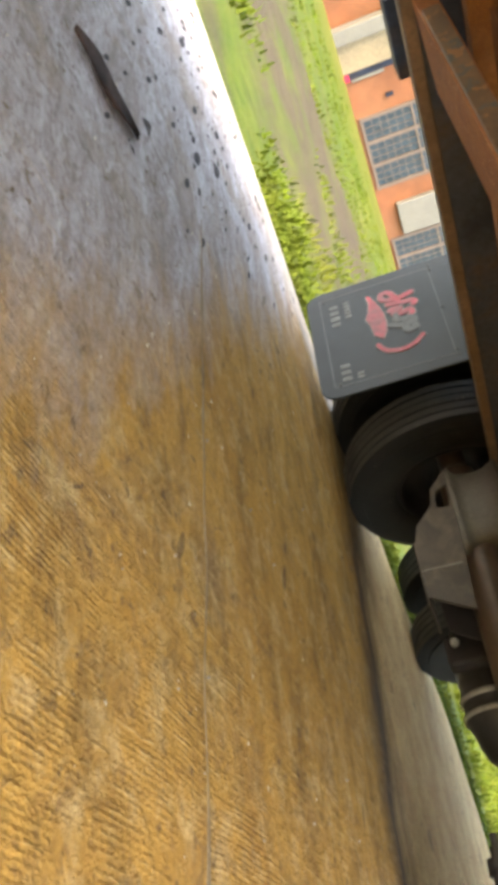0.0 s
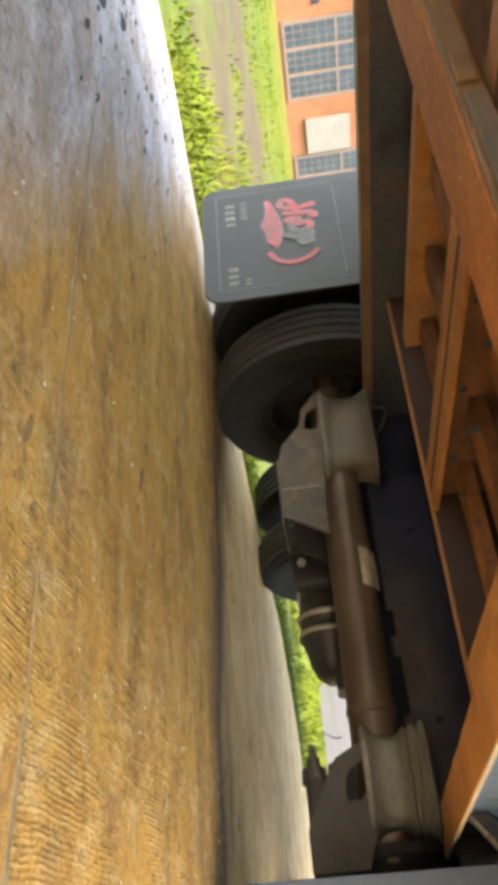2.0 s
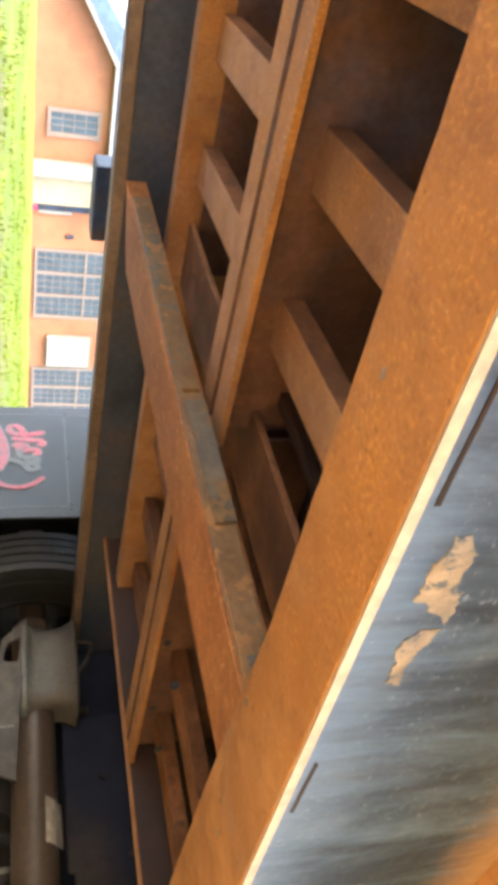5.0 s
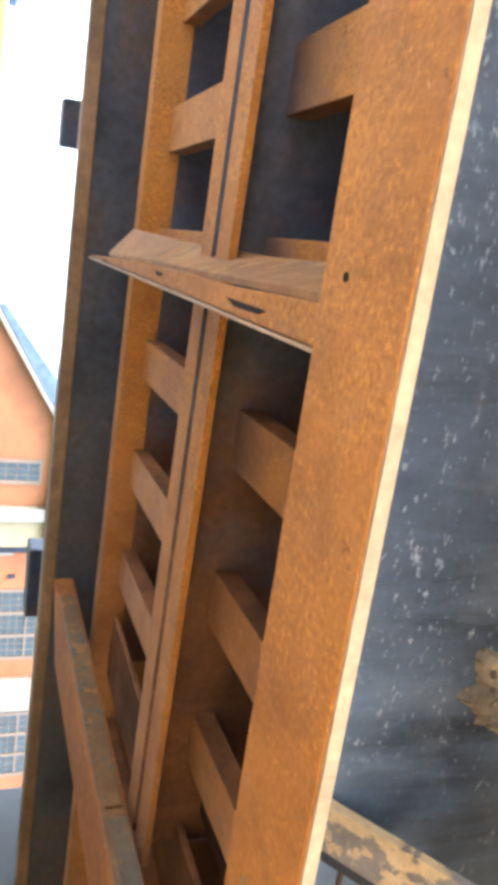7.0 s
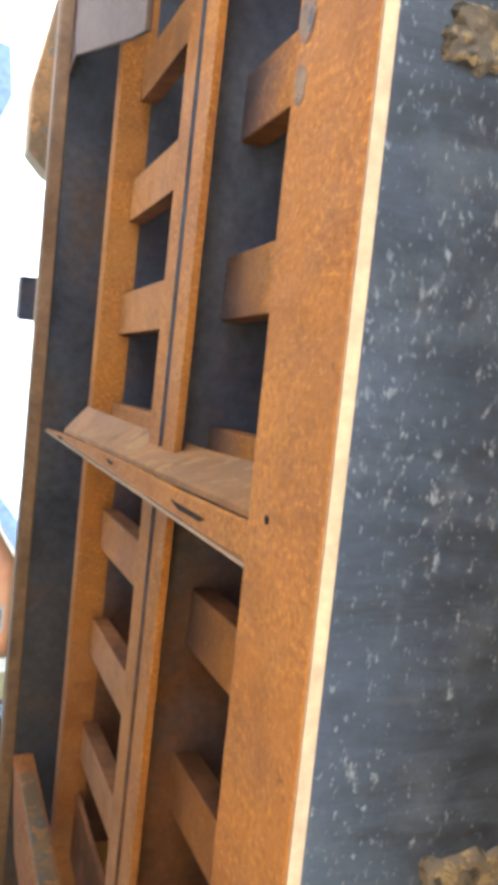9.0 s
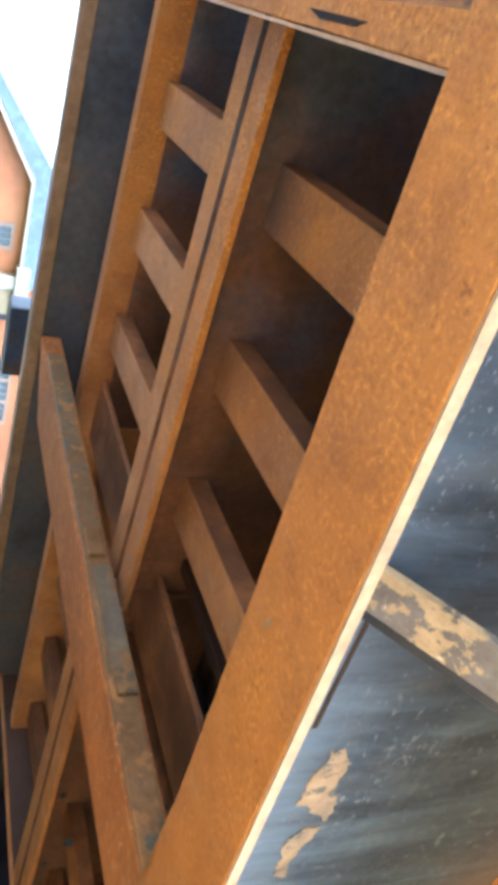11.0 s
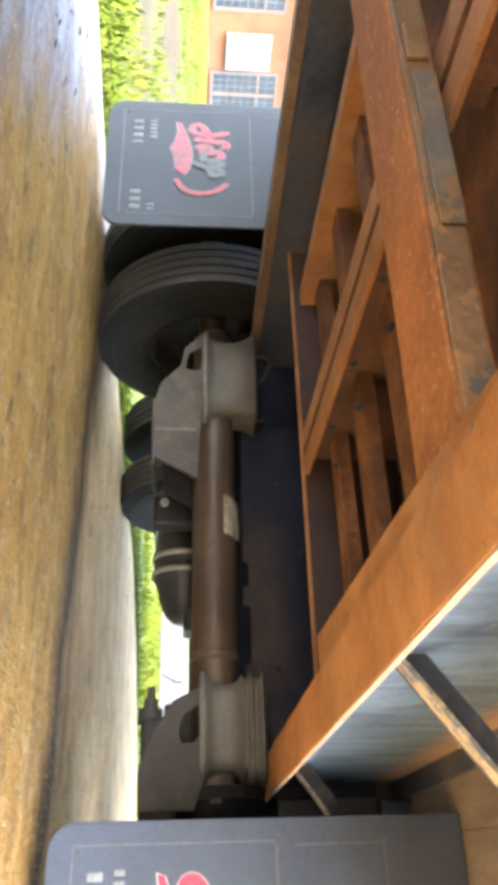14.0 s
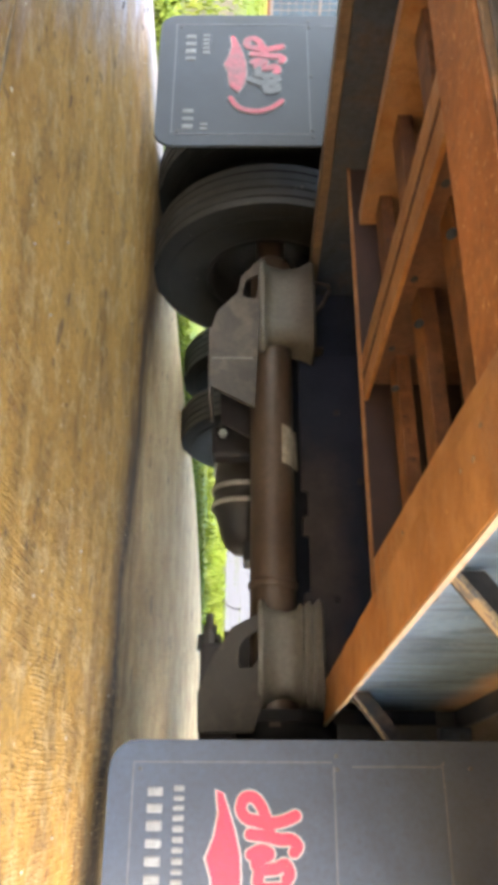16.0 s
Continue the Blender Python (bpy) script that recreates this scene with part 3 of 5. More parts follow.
for i in range(len(xs) - 1):
    for j in range(len(ys) - 1):
        bm.faces.new((grid[i][j], grid[i + 1][j], grid[i + 1][j + 1], grid[i][j + 1]))
tagged(part("ground", bm, LAWN, smooth=True), "patchy green lawn with bare sandy earth", "lawn", kind="structure")


def tufts(name, seed, count, region, hmin, hmax, label):
    """Grass blades, each a bent, tapered strip, gathered in tufts."""
    rnd = random.Random(seed)
    vs, fs = [], []
    for _ in range(count):
        cx, cy = region(rnd)
        if noise.noise((cx * 0.8, cy * 0.8, 3.3)) < 0.04:
            continue
        for _ in range(rnd.randint(6, 12)):
            x, y = cx + rnd.gauss(0, 0.08), cy + rnd.gauss(0, 0.08)
            z, h, a = lawn_height(x, y) - 0.005, rnd.uniform(hmin, hmax), rnd.uniform(0, 6.283)
            w, lean = rnd.uniform(0.004, 0.011), rnd.uniform(0.1, 0.7) * h
            dx, dy = math.cos(a), math.sin(a)
            k = len(vs)
            vs += [(x - dy * w, y + dx * w, z), (x + dy * w, y - dx * w, z), (x + dx * lean * 0.4 - dy * w * 0.7, y + dy * lean * 0.4 + dx * w * 0.7, z + h * 0.6),
                   (x + dx * lean * 0.4 + dy * w * 0.7, y + dy * lean * 0.4 - dx * w * 0.7, z + h * 0.6), (x + dx * lean, y + dy * lean, z + h)]
            fs += [(k, k + 1, k + 3, k + 2), (k + 2, k + 3, k + 4)]
    me = bpy.data.meshes.new(name)
    me.from_pydata(vs, [], fs)
    me.materials.append(GRASS)
    return tagged(new(name, me), label, "grass", kind="stuff")


def by_edge(rnd):
    i = rnd.randrange(2, 10)
    f = rnd.random()
    (ax, ay), (bx, by) = EDGE[i], EDGE[i + 1]
    off = abs(rnd.gauss(0, 0.45)) + 0.05
    return ax + (bx - ax) * f - off * 0.95, ay + (by - ay) * f + off * 0.35


tufts("lawn_edge_grass", 3, 2600, by_edge, 0.012, 0.042, "bright green grass tufts along the slab's edge")
tufts("lawn_grass", 4, 4200, lambda r: (-3.2 - 13 * r.random() ** 1.6, -2 + 20 * r.random()), 0.025, 0.07, "bright green and yellow lawn grass in tufts")
tufts("far_grass", 5, 1800, lambda r: (-6 + 9 * r.random(), 6.4 + 3.4 * r.random()), 0.03, 0.1, "tall bright green grass beyond the slab")

# pale paving past the grass
bm = shape()
rows = [[bm.verts.new((x, y, lawn_height(x, y) + 0.04)) for x in [-2.75 - 0.317 * (y - 10.0) + 1.5 * i for i in range(14)]] for y in [10.0 + 2.0 * j for j in range(24)]]
for near, far in zip(rows, rows[1:]):
    for i in range(13):
        bm.faces.new((near[i], near[i + 1], far[i + 1], far[i]))
pavement = part("pavement", bm, PALE_PAVING)
slab_depth = pavement.modifiers.new("depth", "SOLIDIFY")
slab_depth.thickness = 0.1
slab_depth.offset = -1.0
tagged(pavement, "pale bleached paving beyond the grass", "pavement", kind="structure")

# ---- loose grit ----
rnd = random.Random(11)
vs, fs = [], []
for _ in range(120):
    cx, cy, r = rnd.uniform(-1.7, 0.25), rnd.uniform(0.25, 2.2), rnd.choice((0.0012, 0.0018, 0.0018, 0.0025, 0.0034))
    k = len(vs)
    for a in range(6):
        q = r * rnd.uniform(0.7, 1.25)
        vs.append((cx + q * math.cos(a * 1.047), cy + q * math.sin(a * 1.047), 0.0002))
    for a in range(6):
        q = r * rnd.uniform(0.4, 0.7)
        vs.append((cx + q * math.cos(a * 1.047), cy + q * math.sin(a * 1.047), r * rnd.uniform(0.8, 1.3)))
    fs += [(k + a, k + (a + 1) % 6, k + 6 + (a + 1) % 6, k + 6 + a) for a in range(6)] + [tuple(range(k + 6, k + 12))]
me = bpy.data.meshes.new("grit")
me.from_pydata(vs, [], fs)
me.materials.append(GRIT)
tagged(new("grit", me), "loose pale grit scattered on the concrete", "grit", kind="stuff")

# ---- trailer frame ----
trailer = tagged(new("trailer"), "rusty orange deck-over trailer with dual wheels and black frame rails", "trailer")
ZB, ZT, REAR = 0.507, 0.865, -1.35
SL = 0.033


def main_beam(xc, y0, y1, slope, web_mat, flange_mat, edge_mat, label):
    web = part("main_beam", sheared(box(shape(), xc - 0.004, xc + 0.004, y0, y1, ZB + 0.0097, ZT - 0.013), slope), web_mat, trailer, label)
    steps = int((y1 - y0) / 0.02)
    ys = [y0 + (y1 - y0) * i / steps for i in range(steps + 1)]
    inner = [(xc - 0.049 + 0.0022 * noise.noise((0.0, y * 9, 4.0)) + 0.0012 * noise.noise((0.0, y * 37, 8.0)), y) for y in ys]
    outer = [(xc + 0.0455 - 0.0006 * abs(noise.noise((3.0, y * 24, 1.0))), y) for y in reversed(ys)]
    part("bottom_flange", sheared(prism(shape(), inner + outer, "z", ZB, ZB + 0.0095), slope), flange_mat, web, bev=0.0015)
    part("top_flange", sheared(box(shape(), xc - 0.049, xc + 0.049, y0, 1.6, ZT - 0.013, ZT, 0.002), slope), flange_mat, web)
    part("top_flange", sheared(box(shape(), xc - 0.049, xc + 0.049, 1.602, y1, ZT - 0.013, ZT, 0.002), slope), SLATE, web, "dark slate painted end of the flange")
    # pale strip along the edge, daylight from the side put into its colour
    if edge_mat:
        part("flange_edge", sheared(box(shape(), xc + 0.0457, xc + 0.0482, y0, y1 - 0.004, ZB + 0.0008, ZB + 0.0082), slope), edge_mat, web, "flange edge with daylight in its pale colour")
    return web


near = main_beam(-0.219, REAR, 2.42, SL, WEB, RUST, BARE_LIT, "main I-beam with rusty orange flange and slate web paled by painted sheen")
bm = shape()
prism(bm, [(-1.469, ZB), (-1.43, ZB), (-1.43, ZT), (-1.51, ZT), (-1.51, ZT - 0.012), (-1.439, ZT - 0.012), (-1.439, ZB + 0.011), (-1.469, ZB + 0.011)], "y", REAR, 5.2)
far = part("main_beam", bm, SLATE, trailer, "main channel beam with black painted web", bev=0.002)
part("flange_face", box(shape(), -1.4685, -1.4305, REAR, 5.2, ZB - 0.002, ZB - 0.0002), STRIP, far, "rusty brown flange face")
part("flange_lip", box(shape(), -1.4294, -1.424, REAR, 5.2, ZB, ZB + 0.024, 0.002), STRIP, far, "dusty brown flange lip")
# weld bead and slits between flange and web
for a, b in ((0.3, 0.42),):
    part("weld_bead", sheared(box(shape(), -0.212, -0.199, a, b, ZB + 0.0097, ZB + 0.017, 0.003), SL), BLACK, near)


def shaded_upright(ob, z):
    """Colours the upright leg of a section dark for its shade; the flange has rusted."""
    for p in ob.data.polygons:
        if p.center.z > z:
            p.material_index = 1
    return ob


def channel_pair(y0, y1, x0, x1, z0, z1, name="stringer"):
    """Two channels back to back with a narrow gap."""
    w = (x1 - x0) * 0.42
    bm = shape()
    prism(bm, [(x0, z0), (x0 + w, z0), (x0 + w, z1), (x0 + w - 0.007, z1), (x0 + w - 0.007, z0 + 0.009), (x0, z0 + 0.009)], "y", y0, y1)
    ob = shaded_upright(part(name, bm, (RUST, UPRIGHT), trailer), z0 + 0.012)
    bm = shape()
    prism(bm, [(x1, z0), (x1, z0 + 0.009), (x1 - w + 0.007, z0 + 0.009), (x1 - w + 0.007, z1), (x1 - w, z1), (x1 - w, z0)], "y", y0, y1)
    shaded_upright(part("back_channel", bm, (RUST, UPRIGHT), ob), z0 + 0.012)
    bm = shape()
    box(bm, x0 + w + 0.001, x1 - w - 0.001, y0, y1, z0 + 0.012, z0 + 0.02)
    part("filler_bar", bm, RUST_DARK, ob)
    return ob


channel_pair(REAR, 0.82, -0.775, -0.665, 0.578, 0.8)
channel_pair(0.926, 1.87, -0.87, -0.755, 0.58, 0.8)
# ledge along the black beam
for y0, y1 in ((REAR, 0.898), (0.9, 1.87)):
    bm = shape()
    prism(bm, [(-1.29, 0.595), (-1.25, 0.595), (-1.25, 0.65), (-1.25, 0.8), (-1.257, 0.8), (-1.257, 0.603), (-1.29, 0.603)], "y", y0, y1)
    shaded_upright(part("ledge_angle", bm, (RUST, UPRIGHT), trailer), 0.655 if y0 < 0 else 9.0)
# lateral channel, and a slanting angle behind it
bm = shape()
prism(bm, [(0.8, 0.53), (0.93, 0.53), (0.93, 0.541), (0.812, 0.541), (0.812, 0.572), (0.8, 0.572)], "x", -1.43, -0.2)
for v in bm.verts:
    if v.co.x < -1.4:
        v.co.x += max(0.0, v.co.y - 0.8) * 1.0
chan = part("cross_channel", bm, RED_RUST, trailer, bev=0.002)
part("backing_plate", box(shape(), -1.34, -0.24, 0.7905, 0.7985, 0.533, 0.566, 0.002), MILL, chan, "scaly grey-brown steel plate")
part("weld_tab", box(shape(), -0.8, -0.74, 0.783, 0.79, 0.537, 0.562, 0.003), MILL, chan)
bm = shape()
box(bm, -0.72, -0.5, 0.785, 0.7905, 0.54, 0.567, 0.002)
part("lap_plate", bm, LAP, chan, "grey scaly lap plate")

SLANT = [(-1.39, 0.104), (-1.1, 0.079), (-0.683, 0.05), (-0.51, 0.04), (-0.262, 0.02), (-0.262, 0.05)]
slant = part("slanting_plate", prism(shape(), SLANT, "z", 0.536, 0.542), RUST, trailer, bev=0.001)
bm = shape()
prism(bm, [(-1.385, 0.1066), (-0.262, 0.0506), (-0.262, 0.0535), (-1.385, 0.1095)], "z", 0.5345, 0.5435)
part("bare_edge", bm, BARE_LIT, slant, "bright bare cut edge")
bm = shape()
low = [(-1.2, 0.0852), (-0.9, 0.064), (-0.6, 0.045), (-0.264, 0.0202)]
high = [(-1.2, 0.043, 0.578), (-0.9, 0.036, 0.592), (-0.6, 0.023, 0.604), (-0.264, -0.002, 0.612)]
for dy in (0.0, -0.006):
    for (lx, ly), (hx, hy, hz) in zip(low, high):
        bm.verts.new((lx, ly + dy, 0.5423))
        bm.verts.new((hx, hy + dy, hz))
bm.verts.ensure_lookup_table()
for o in (0, 8):
    for i in range(3):
        bm.faces.new([bm.verts[o + 2 * i + j] for j in (0, 2, 3, 1)])
for i in range(3):
    for j in (0, 1):
        bm.faces.new([bm.verts[q] for q in (2 * i + j, 2 * i + 2 + j, 2 * i + 10 + j, 2 * i + 8 + j)])
for i in (0, 6):
    bm.faces.new([bm.verts[q] for q in (i, i + 1, i + 9, i + 8)])
bmesh.ops.recalc_face_normals(bm, faces=bm.faces)
part("upright_leg", bm, SCALE_TAN, slant)
for a, b, w in ((-0.47, 0.05, 0.05), (-0.79, 0.064, 0.022), (-1.2, 0.094, 0.03)):
    part("slot", prism(shape(), [(a - w, b + 0.05 * w - 0.002), (a + w, b - 0.05 * w - 0.002), (a + w * 0.7, b - 0.05 * w + 0.003), (a - w * 0.5, b + 0.05 * w + 0.002)], "z", 0.5352, 0.5358), PITCH, slant)



def crossmember(y, mat):
    """A shallow channel with its flat side down, between the ledge and the near beam."""
    bm = shape()
    prism(bm, [(-0.036, 0.63), (0.036, 0.63), (0.036, 0.66), (0.029, 0.66), (0.029, 0.638), (-0.029, 0.638), (-0.029, 0.66), (-0.036, 0.66)], "x", -1.249, -0.2245 + SL * y)
    for v in bm.verts:
        v.co.y += y - 0.055 * (v.co.x + 0.55)
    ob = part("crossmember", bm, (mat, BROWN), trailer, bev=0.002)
    # side faces get the darker brown, the flat underside keeps mat
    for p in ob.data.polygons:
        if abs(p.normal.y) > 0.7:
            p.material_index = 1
    return ob


for y in (-1.18, -0.975, -0.77, -0.567, -0.363, -0.165, 0.03, 0.226, 0.434, 0.642):
    crossmember(y, RUST_SLATE)
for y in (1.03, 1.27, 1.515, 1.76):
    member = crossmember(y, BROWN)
    for side in (-0.711, -0.808):
        bm = shape()
        bmesh.ops.create_uvsphere(bm, u_segments=14, v_segments=8, radius=0.011, matrix=Matrix.Translation((side + 0.009, y - 0.048, 0.618)) @ Matrix.Diagonal((0.4, 1.25, 0.8, 1.0)))
        part("weld_nub", bm, SLATE, member, "dark slate painted weld", smooth=True)
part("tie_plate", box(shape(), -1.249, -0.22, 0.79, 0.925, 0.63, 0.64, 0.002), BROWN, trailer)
part("tie_bar", box(shape(), -0.7, -0.22, 0.752, 0.775, 0.66, 0.675, 0.003), RUST_DARK, trailer)
part("gusset_plate", prism(shape(), [(-1.425, -0.565), (-1.36, -0.578), (-0.866, -0.455), (-0.79, -0.44), (-0.79, -0.6), (-1.425, -0.72)], "z", 0.53, 0.538), MAUVE, trailer, "dusty mauve-brown gusset plate", bev=0.002)
# boards and joists over the frame, coloured dark for the shade there
floor = part("floor_pan", box(shape(), -1.43, -0.222, REAR, 2.0, 0.832, 0.84), PITCH, trailer, "deck floor underside, its shade coloured black")
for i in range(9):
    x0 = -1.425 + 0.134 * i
    part("floor_board", box(shape(), x0, x0 + 0.118, REAR, 1.99, 0.812, 0.8315, 0.003), GLOOM, floor, "floor board coloured dark for shade")
for y in (-0.86, -0.25, 0.33, 0.53, 1.15, 1.6):
    part("joist", box(shape(), -1.245, -0.24, y - 0.02, y + 0.02, 0.765, 0.811, 0.003), SLATE, floor, "dark slate joist")
# inner bar beside the orange beam
part("inner_bar", prism(shape(), [(-0.25, 0.35), (-0.262, 0.5), (-0.28, 0.95), (-0.287, 1.5), (-0.2, 1.5), (-0.22, 0.35)], "z", 0.518, 0.525), RUST, trailer, bev=0.002)

# ---- deck ----
deck = part("deck_frame", box(shape(), 0.47, 0.51, REAR, 6.0, 0.76, 0.9, 0.004), BLACK, trailer, "black side rail of the deck")
part("side_rail", box(shape(), -2.15, -2.11, REAR, 6.0, 0.76, 0.9, 0.004), BLACK, deck)
x = -2.1
while x < 0.46:
    part("deck_plank", box(shape(), x, x + 0.1886, REAR, 6.0, 0.868, 0.906, 0.003), DECK, deck)
    x += 0.19


def outrigger(y, x_top=0.47, leg_y=0.0):
    """A slanting angle brace from the beam's web up to the side rail, with a small gusset."""
    x0 = -0.213 + SL * y
    z0 = 0.536

    def leg(h0, h1):
        return [(x0, z0 + h0), (x_top, z0 + h0 + 0.75 * (x_top - x0)), (x_top, z0 + h1 + 0.75 * (x_top - x0)), (x0, z0 + h1)]
    ob = part("outrigger", prism(shape(), leg(-0.002, 0.046), "y", y + leg_y, y + leg_y + 0.006), BRACE, trailer, "slanting dark steel brace with flaking paint")
    part("brace_flange", prism(shape(), leg(-0.002, 0.0055), "y", y + leg_y - 0.032 if leg_y else y - 0.026, y + leg_y - 0.0005 if leg_y else y - 0.0005), FLAKY, ob, "flaking grey and tan flange")
    part("gusset", prism(shape(), [(x0 + 0.11, z0 + 0.13), (x0 + 0.105, 0.724), (x0 + 0.19, 0.724)], "y", y + leg_y + 0.007, y + leg_y + 0.013), SLATE, ob)
    return ob


for y in (2.32, 2.62, 2.95, 3.4):
    part("deck_joist", box(shape(), -0.09, 0.465, y, y + 0.05, 0.79, 0.8665, 0.004), SLATE, deck, "dark slate deck joist")

for y, leg_y in ((0.285, 0.04), (1.14, 0.0), (2.06, 0.0)):
    outrigger(y, 0.19, leg_y)


def flake(name, pts, mat, label, rough=0.004):
    bm = shape()
    fine = []
    for (ay, az), (by, bz) in zip(pts, pts[1:] + pts[:1]):
        for i in range(5):
            f = i / 5
            py, pz = ay + (by - ay) * f, az + (bz - az) * f
            fine.append((py + rough * noise.noise((py * 260, pz * 260, 1)), pz + rough * noise.noise((py * 260, pz * 260, 7))))
    pts = fine
    prism(bm, pts, "x", -0.2146, -0.2138)
    sheared(bm, SL)
    part(name, bm, mat, near, label)


flake("paint_flake", [(0.47, 0.591), (0.472, 0.581), (0.485, 0.582), (0.498, 0.575), (0.516, 0.576), (0.532, 0.573), (0.534, 0.581), (0.545, 0.592), (0.55, 0.6), (0.561, 0.607), (0.547, 0.609), (0.531, 0.607), (0.52, 0.6), (0.503, 0.6), (0.49, 0.603)], FLAKE, "bare patch of flaked paint")
flake("paint_flake", [(0.565, 0.606), (0.567, 0.588), (0.578, 0.582), (0.586, 0.579), (0.603, 0.583), (0.625, 0.585), (0.631, 0.597), (0.615, 0.594), (0.596, 0.595), (0.582, 0.602)], FLAKE, "bare patch of flaked paint")


def blister(cy, cz, size):
    """A rough raised scab of rust on the web."""
    bm, rows = shape(), []
    for i in range(44):
        t = 2 * math.pi * i / 44
        rim = size * (1 + 0.5 * noise.noise((2 * math.cos(t), 2 * math.sin(t), 5 + cy)) + 0.2 * noise.noise((6 * math.cos(t), 6 * math.sin(t), cy)))
        loop = []
        for j in range(10):
            f = (j + 0.05) / 9
            py, pz = cy + rim * f * math.cos(t) * 0.9, cz + rim * f * math.sin(t) * 1.15
            lift = (0.0012 + 0.0045 * abs(noise.noise((py * 110, pz * 110, 1))) + 0.003 * math.sin(math.pi * f * f)) * (1 if j < 9 else 0)
            loop.append(bm.verts.new((-0.2148 + SL * py + lift, py, pz)))
        rows.append(loop)
    for p, q in zip(rows, rows[1:] + rows[:1]):
        for j in range(9):
            bm.faces.new((p[j], p[j + 1], q[j + 1], q[j]))
    part("rust_blister", bm, BLISTER, near, "rough rusty blister in the paint")


blister(0.232, 0.66, 0.036)
blister(-0.27, 0.592, 0.022)
# dark gouges by the flange, seen over its edge
for a, b, z in ((0.345, 0.445, 0.5575), (0.735, 0.82, 0.5575), (1.256, 1.304, 0.5545)):
    flake("gouge", [(a, z), (b, z - 0.002), (b, z + 0.0015), (a + 0.004, z + 0.0035)], RUST_DARK, "dark scrape in the paint", 0.001)
# chips and a hole on the flange's underside
for px, py, r in ((-0.262, -0.24, 0.009), (-0.262, -0.275, 0.012), (-0.236, 1.2, 0.004), (-0.2, 1.6, 0.005), (-0.24, 0.72, 0.004), (-0.225, 0.37, 0.0035), (-0.222, 0.86, 0.003), (-0.205, 0.89, 0.004), (-0.21, 0.93, 0.003), (-0.232, 1.36, 0.003), (-0.2, 1.92, 0.004)):
    pts = [(px + r * (0.8 + 0.5 * noise.noise((i, px * 50, py * 9))) * math.cos(i * 0.7), py + 1.6 * r * (0.8 + 0.5 * noise.noise((i, py * 40, 2))) * math.sin(i * 0.7)) for i in range(9)]
    part("paint_chip", prism(shape(), pts, "z", ZB - 0.0008, ZB - 0.0002), FLAKE, near, "tan chip of flaked paint")
bolt_hole = shape()
bmesh.ops.create_cone(bolt_hole, cap_ends=True, segments=16, radius1=0.0026, radius2=0.0026, depth=0.0008, matrix=Matrix.Translation((-0.239, 0.001, ZB - 0.0005)))
part("bolt_hole", bolt_hole, PITCH, near)
# stake pockets and a step bracket along the left rail
for y0, y1, z0 in ((-0.22, -0.1, 0.53), (1.05, 1.28, 0.535)):
    part("stake_pocket", box(shape(), -2.17, -2.08, y0, y1, z0, 0.77, 0.006), SLATE, trailer, "dark slate stake pocket")
bm = shape()
prism(bm, [(-1.25, 0.58), (-0.92, 0.56), (-0.68, 0.51), (-0.52, 0.51), (-0.47, 0.56), (-0.47, 0.77), (-1.25, 0.77)], "x", -2.06, -1.94)
part("step_bracket", bm, MILL, trailer, "brown scaly step bracket", bev=0.006)

# ---- running gear ----
tube = part("cross_plate", prism(shape(), [(-1.175, 0.47), (-0.735, 0.47), (-0.73, 0.487), (-0.66, 0.487), (-0.655, 0.47), (-0.6, 0.47), (-0.595, 0.489), (-0.442, 0.489), (-0.437, 0.47), (-0.1, 0.47), (-0.1, 0.8), (-1.175, 0.8)], "y", 2.4, 2.412),
            CROSS, trailer, "dark navy and brown-grey steel cross plate", bev=0.003)
part("end_lug", box(shape(), -1.188, -1.176, 2.36, 2.398, 0.465, 0.545, 0.003), DUST, tube, "dusty bent lug")
part("upper_plate", box(shape(), -1.6, -1.18, 2.44, 2.45, 0.47, 0.8, 0.004), NAVY, tube, "dark navy cross member")
rod = [(-1.356, 0.513), (-1.348, 0.557), (-1.326, 0.56), (-1.28, 0.538), (-1.24, 0.511)]
bm = shape()
for (ax, az), (bx, bz) in zip(rod, rod[1:]):
    d = Vector((bx - ax, 0, bz - az))
    bmesh.ops.create_cone(bm, cap_ends=True, segments=8, radius1=0.006, radius2=0.005, depth=d.length + 0.006, matrix=Matrix.Translation(((ax + bx) / 2, 2.27, (az + bz) / 2)) @ d.to_track_quat("Z", "Y").to_matrix().to_4x4())
part("bent_rod", bm, DUST, tube, "bent grey-brown steel rod", smooth=True)
for a, b in ((-0.98, 0.58), (-0.76, 0.64), (-0.42, 0.56)):
    part("cross_bolt", bolt(shape(), a, 2.396, b, 0.01, 0.008, "y"), TUBE, tube)
part("cross_angle", box(shape(), -1.43, -0.2, 1.872, 1.88, 0.58, 0.8), RUST_BROWN, trailer, "dark rust-brown cross angle")
part("cross_lip", box(shape(), -1.43, -0.2, 1.866, 1.882, 0.572, 0.5795, 0.002), RUST, trailer)
part("rear_bulkhead", box(shape(), -1.43, 0.0, 2.6, 2.66, 0.44, 0.86, 0.006), NAVY, trailer, "dark navy cross plate")
part("frame_hanger", box(shape(), -0.2, 0.02, 2.43, 2.56, 0.36, 0.86, 0.01), BLACK, trailer)
AX_Z = 0.385


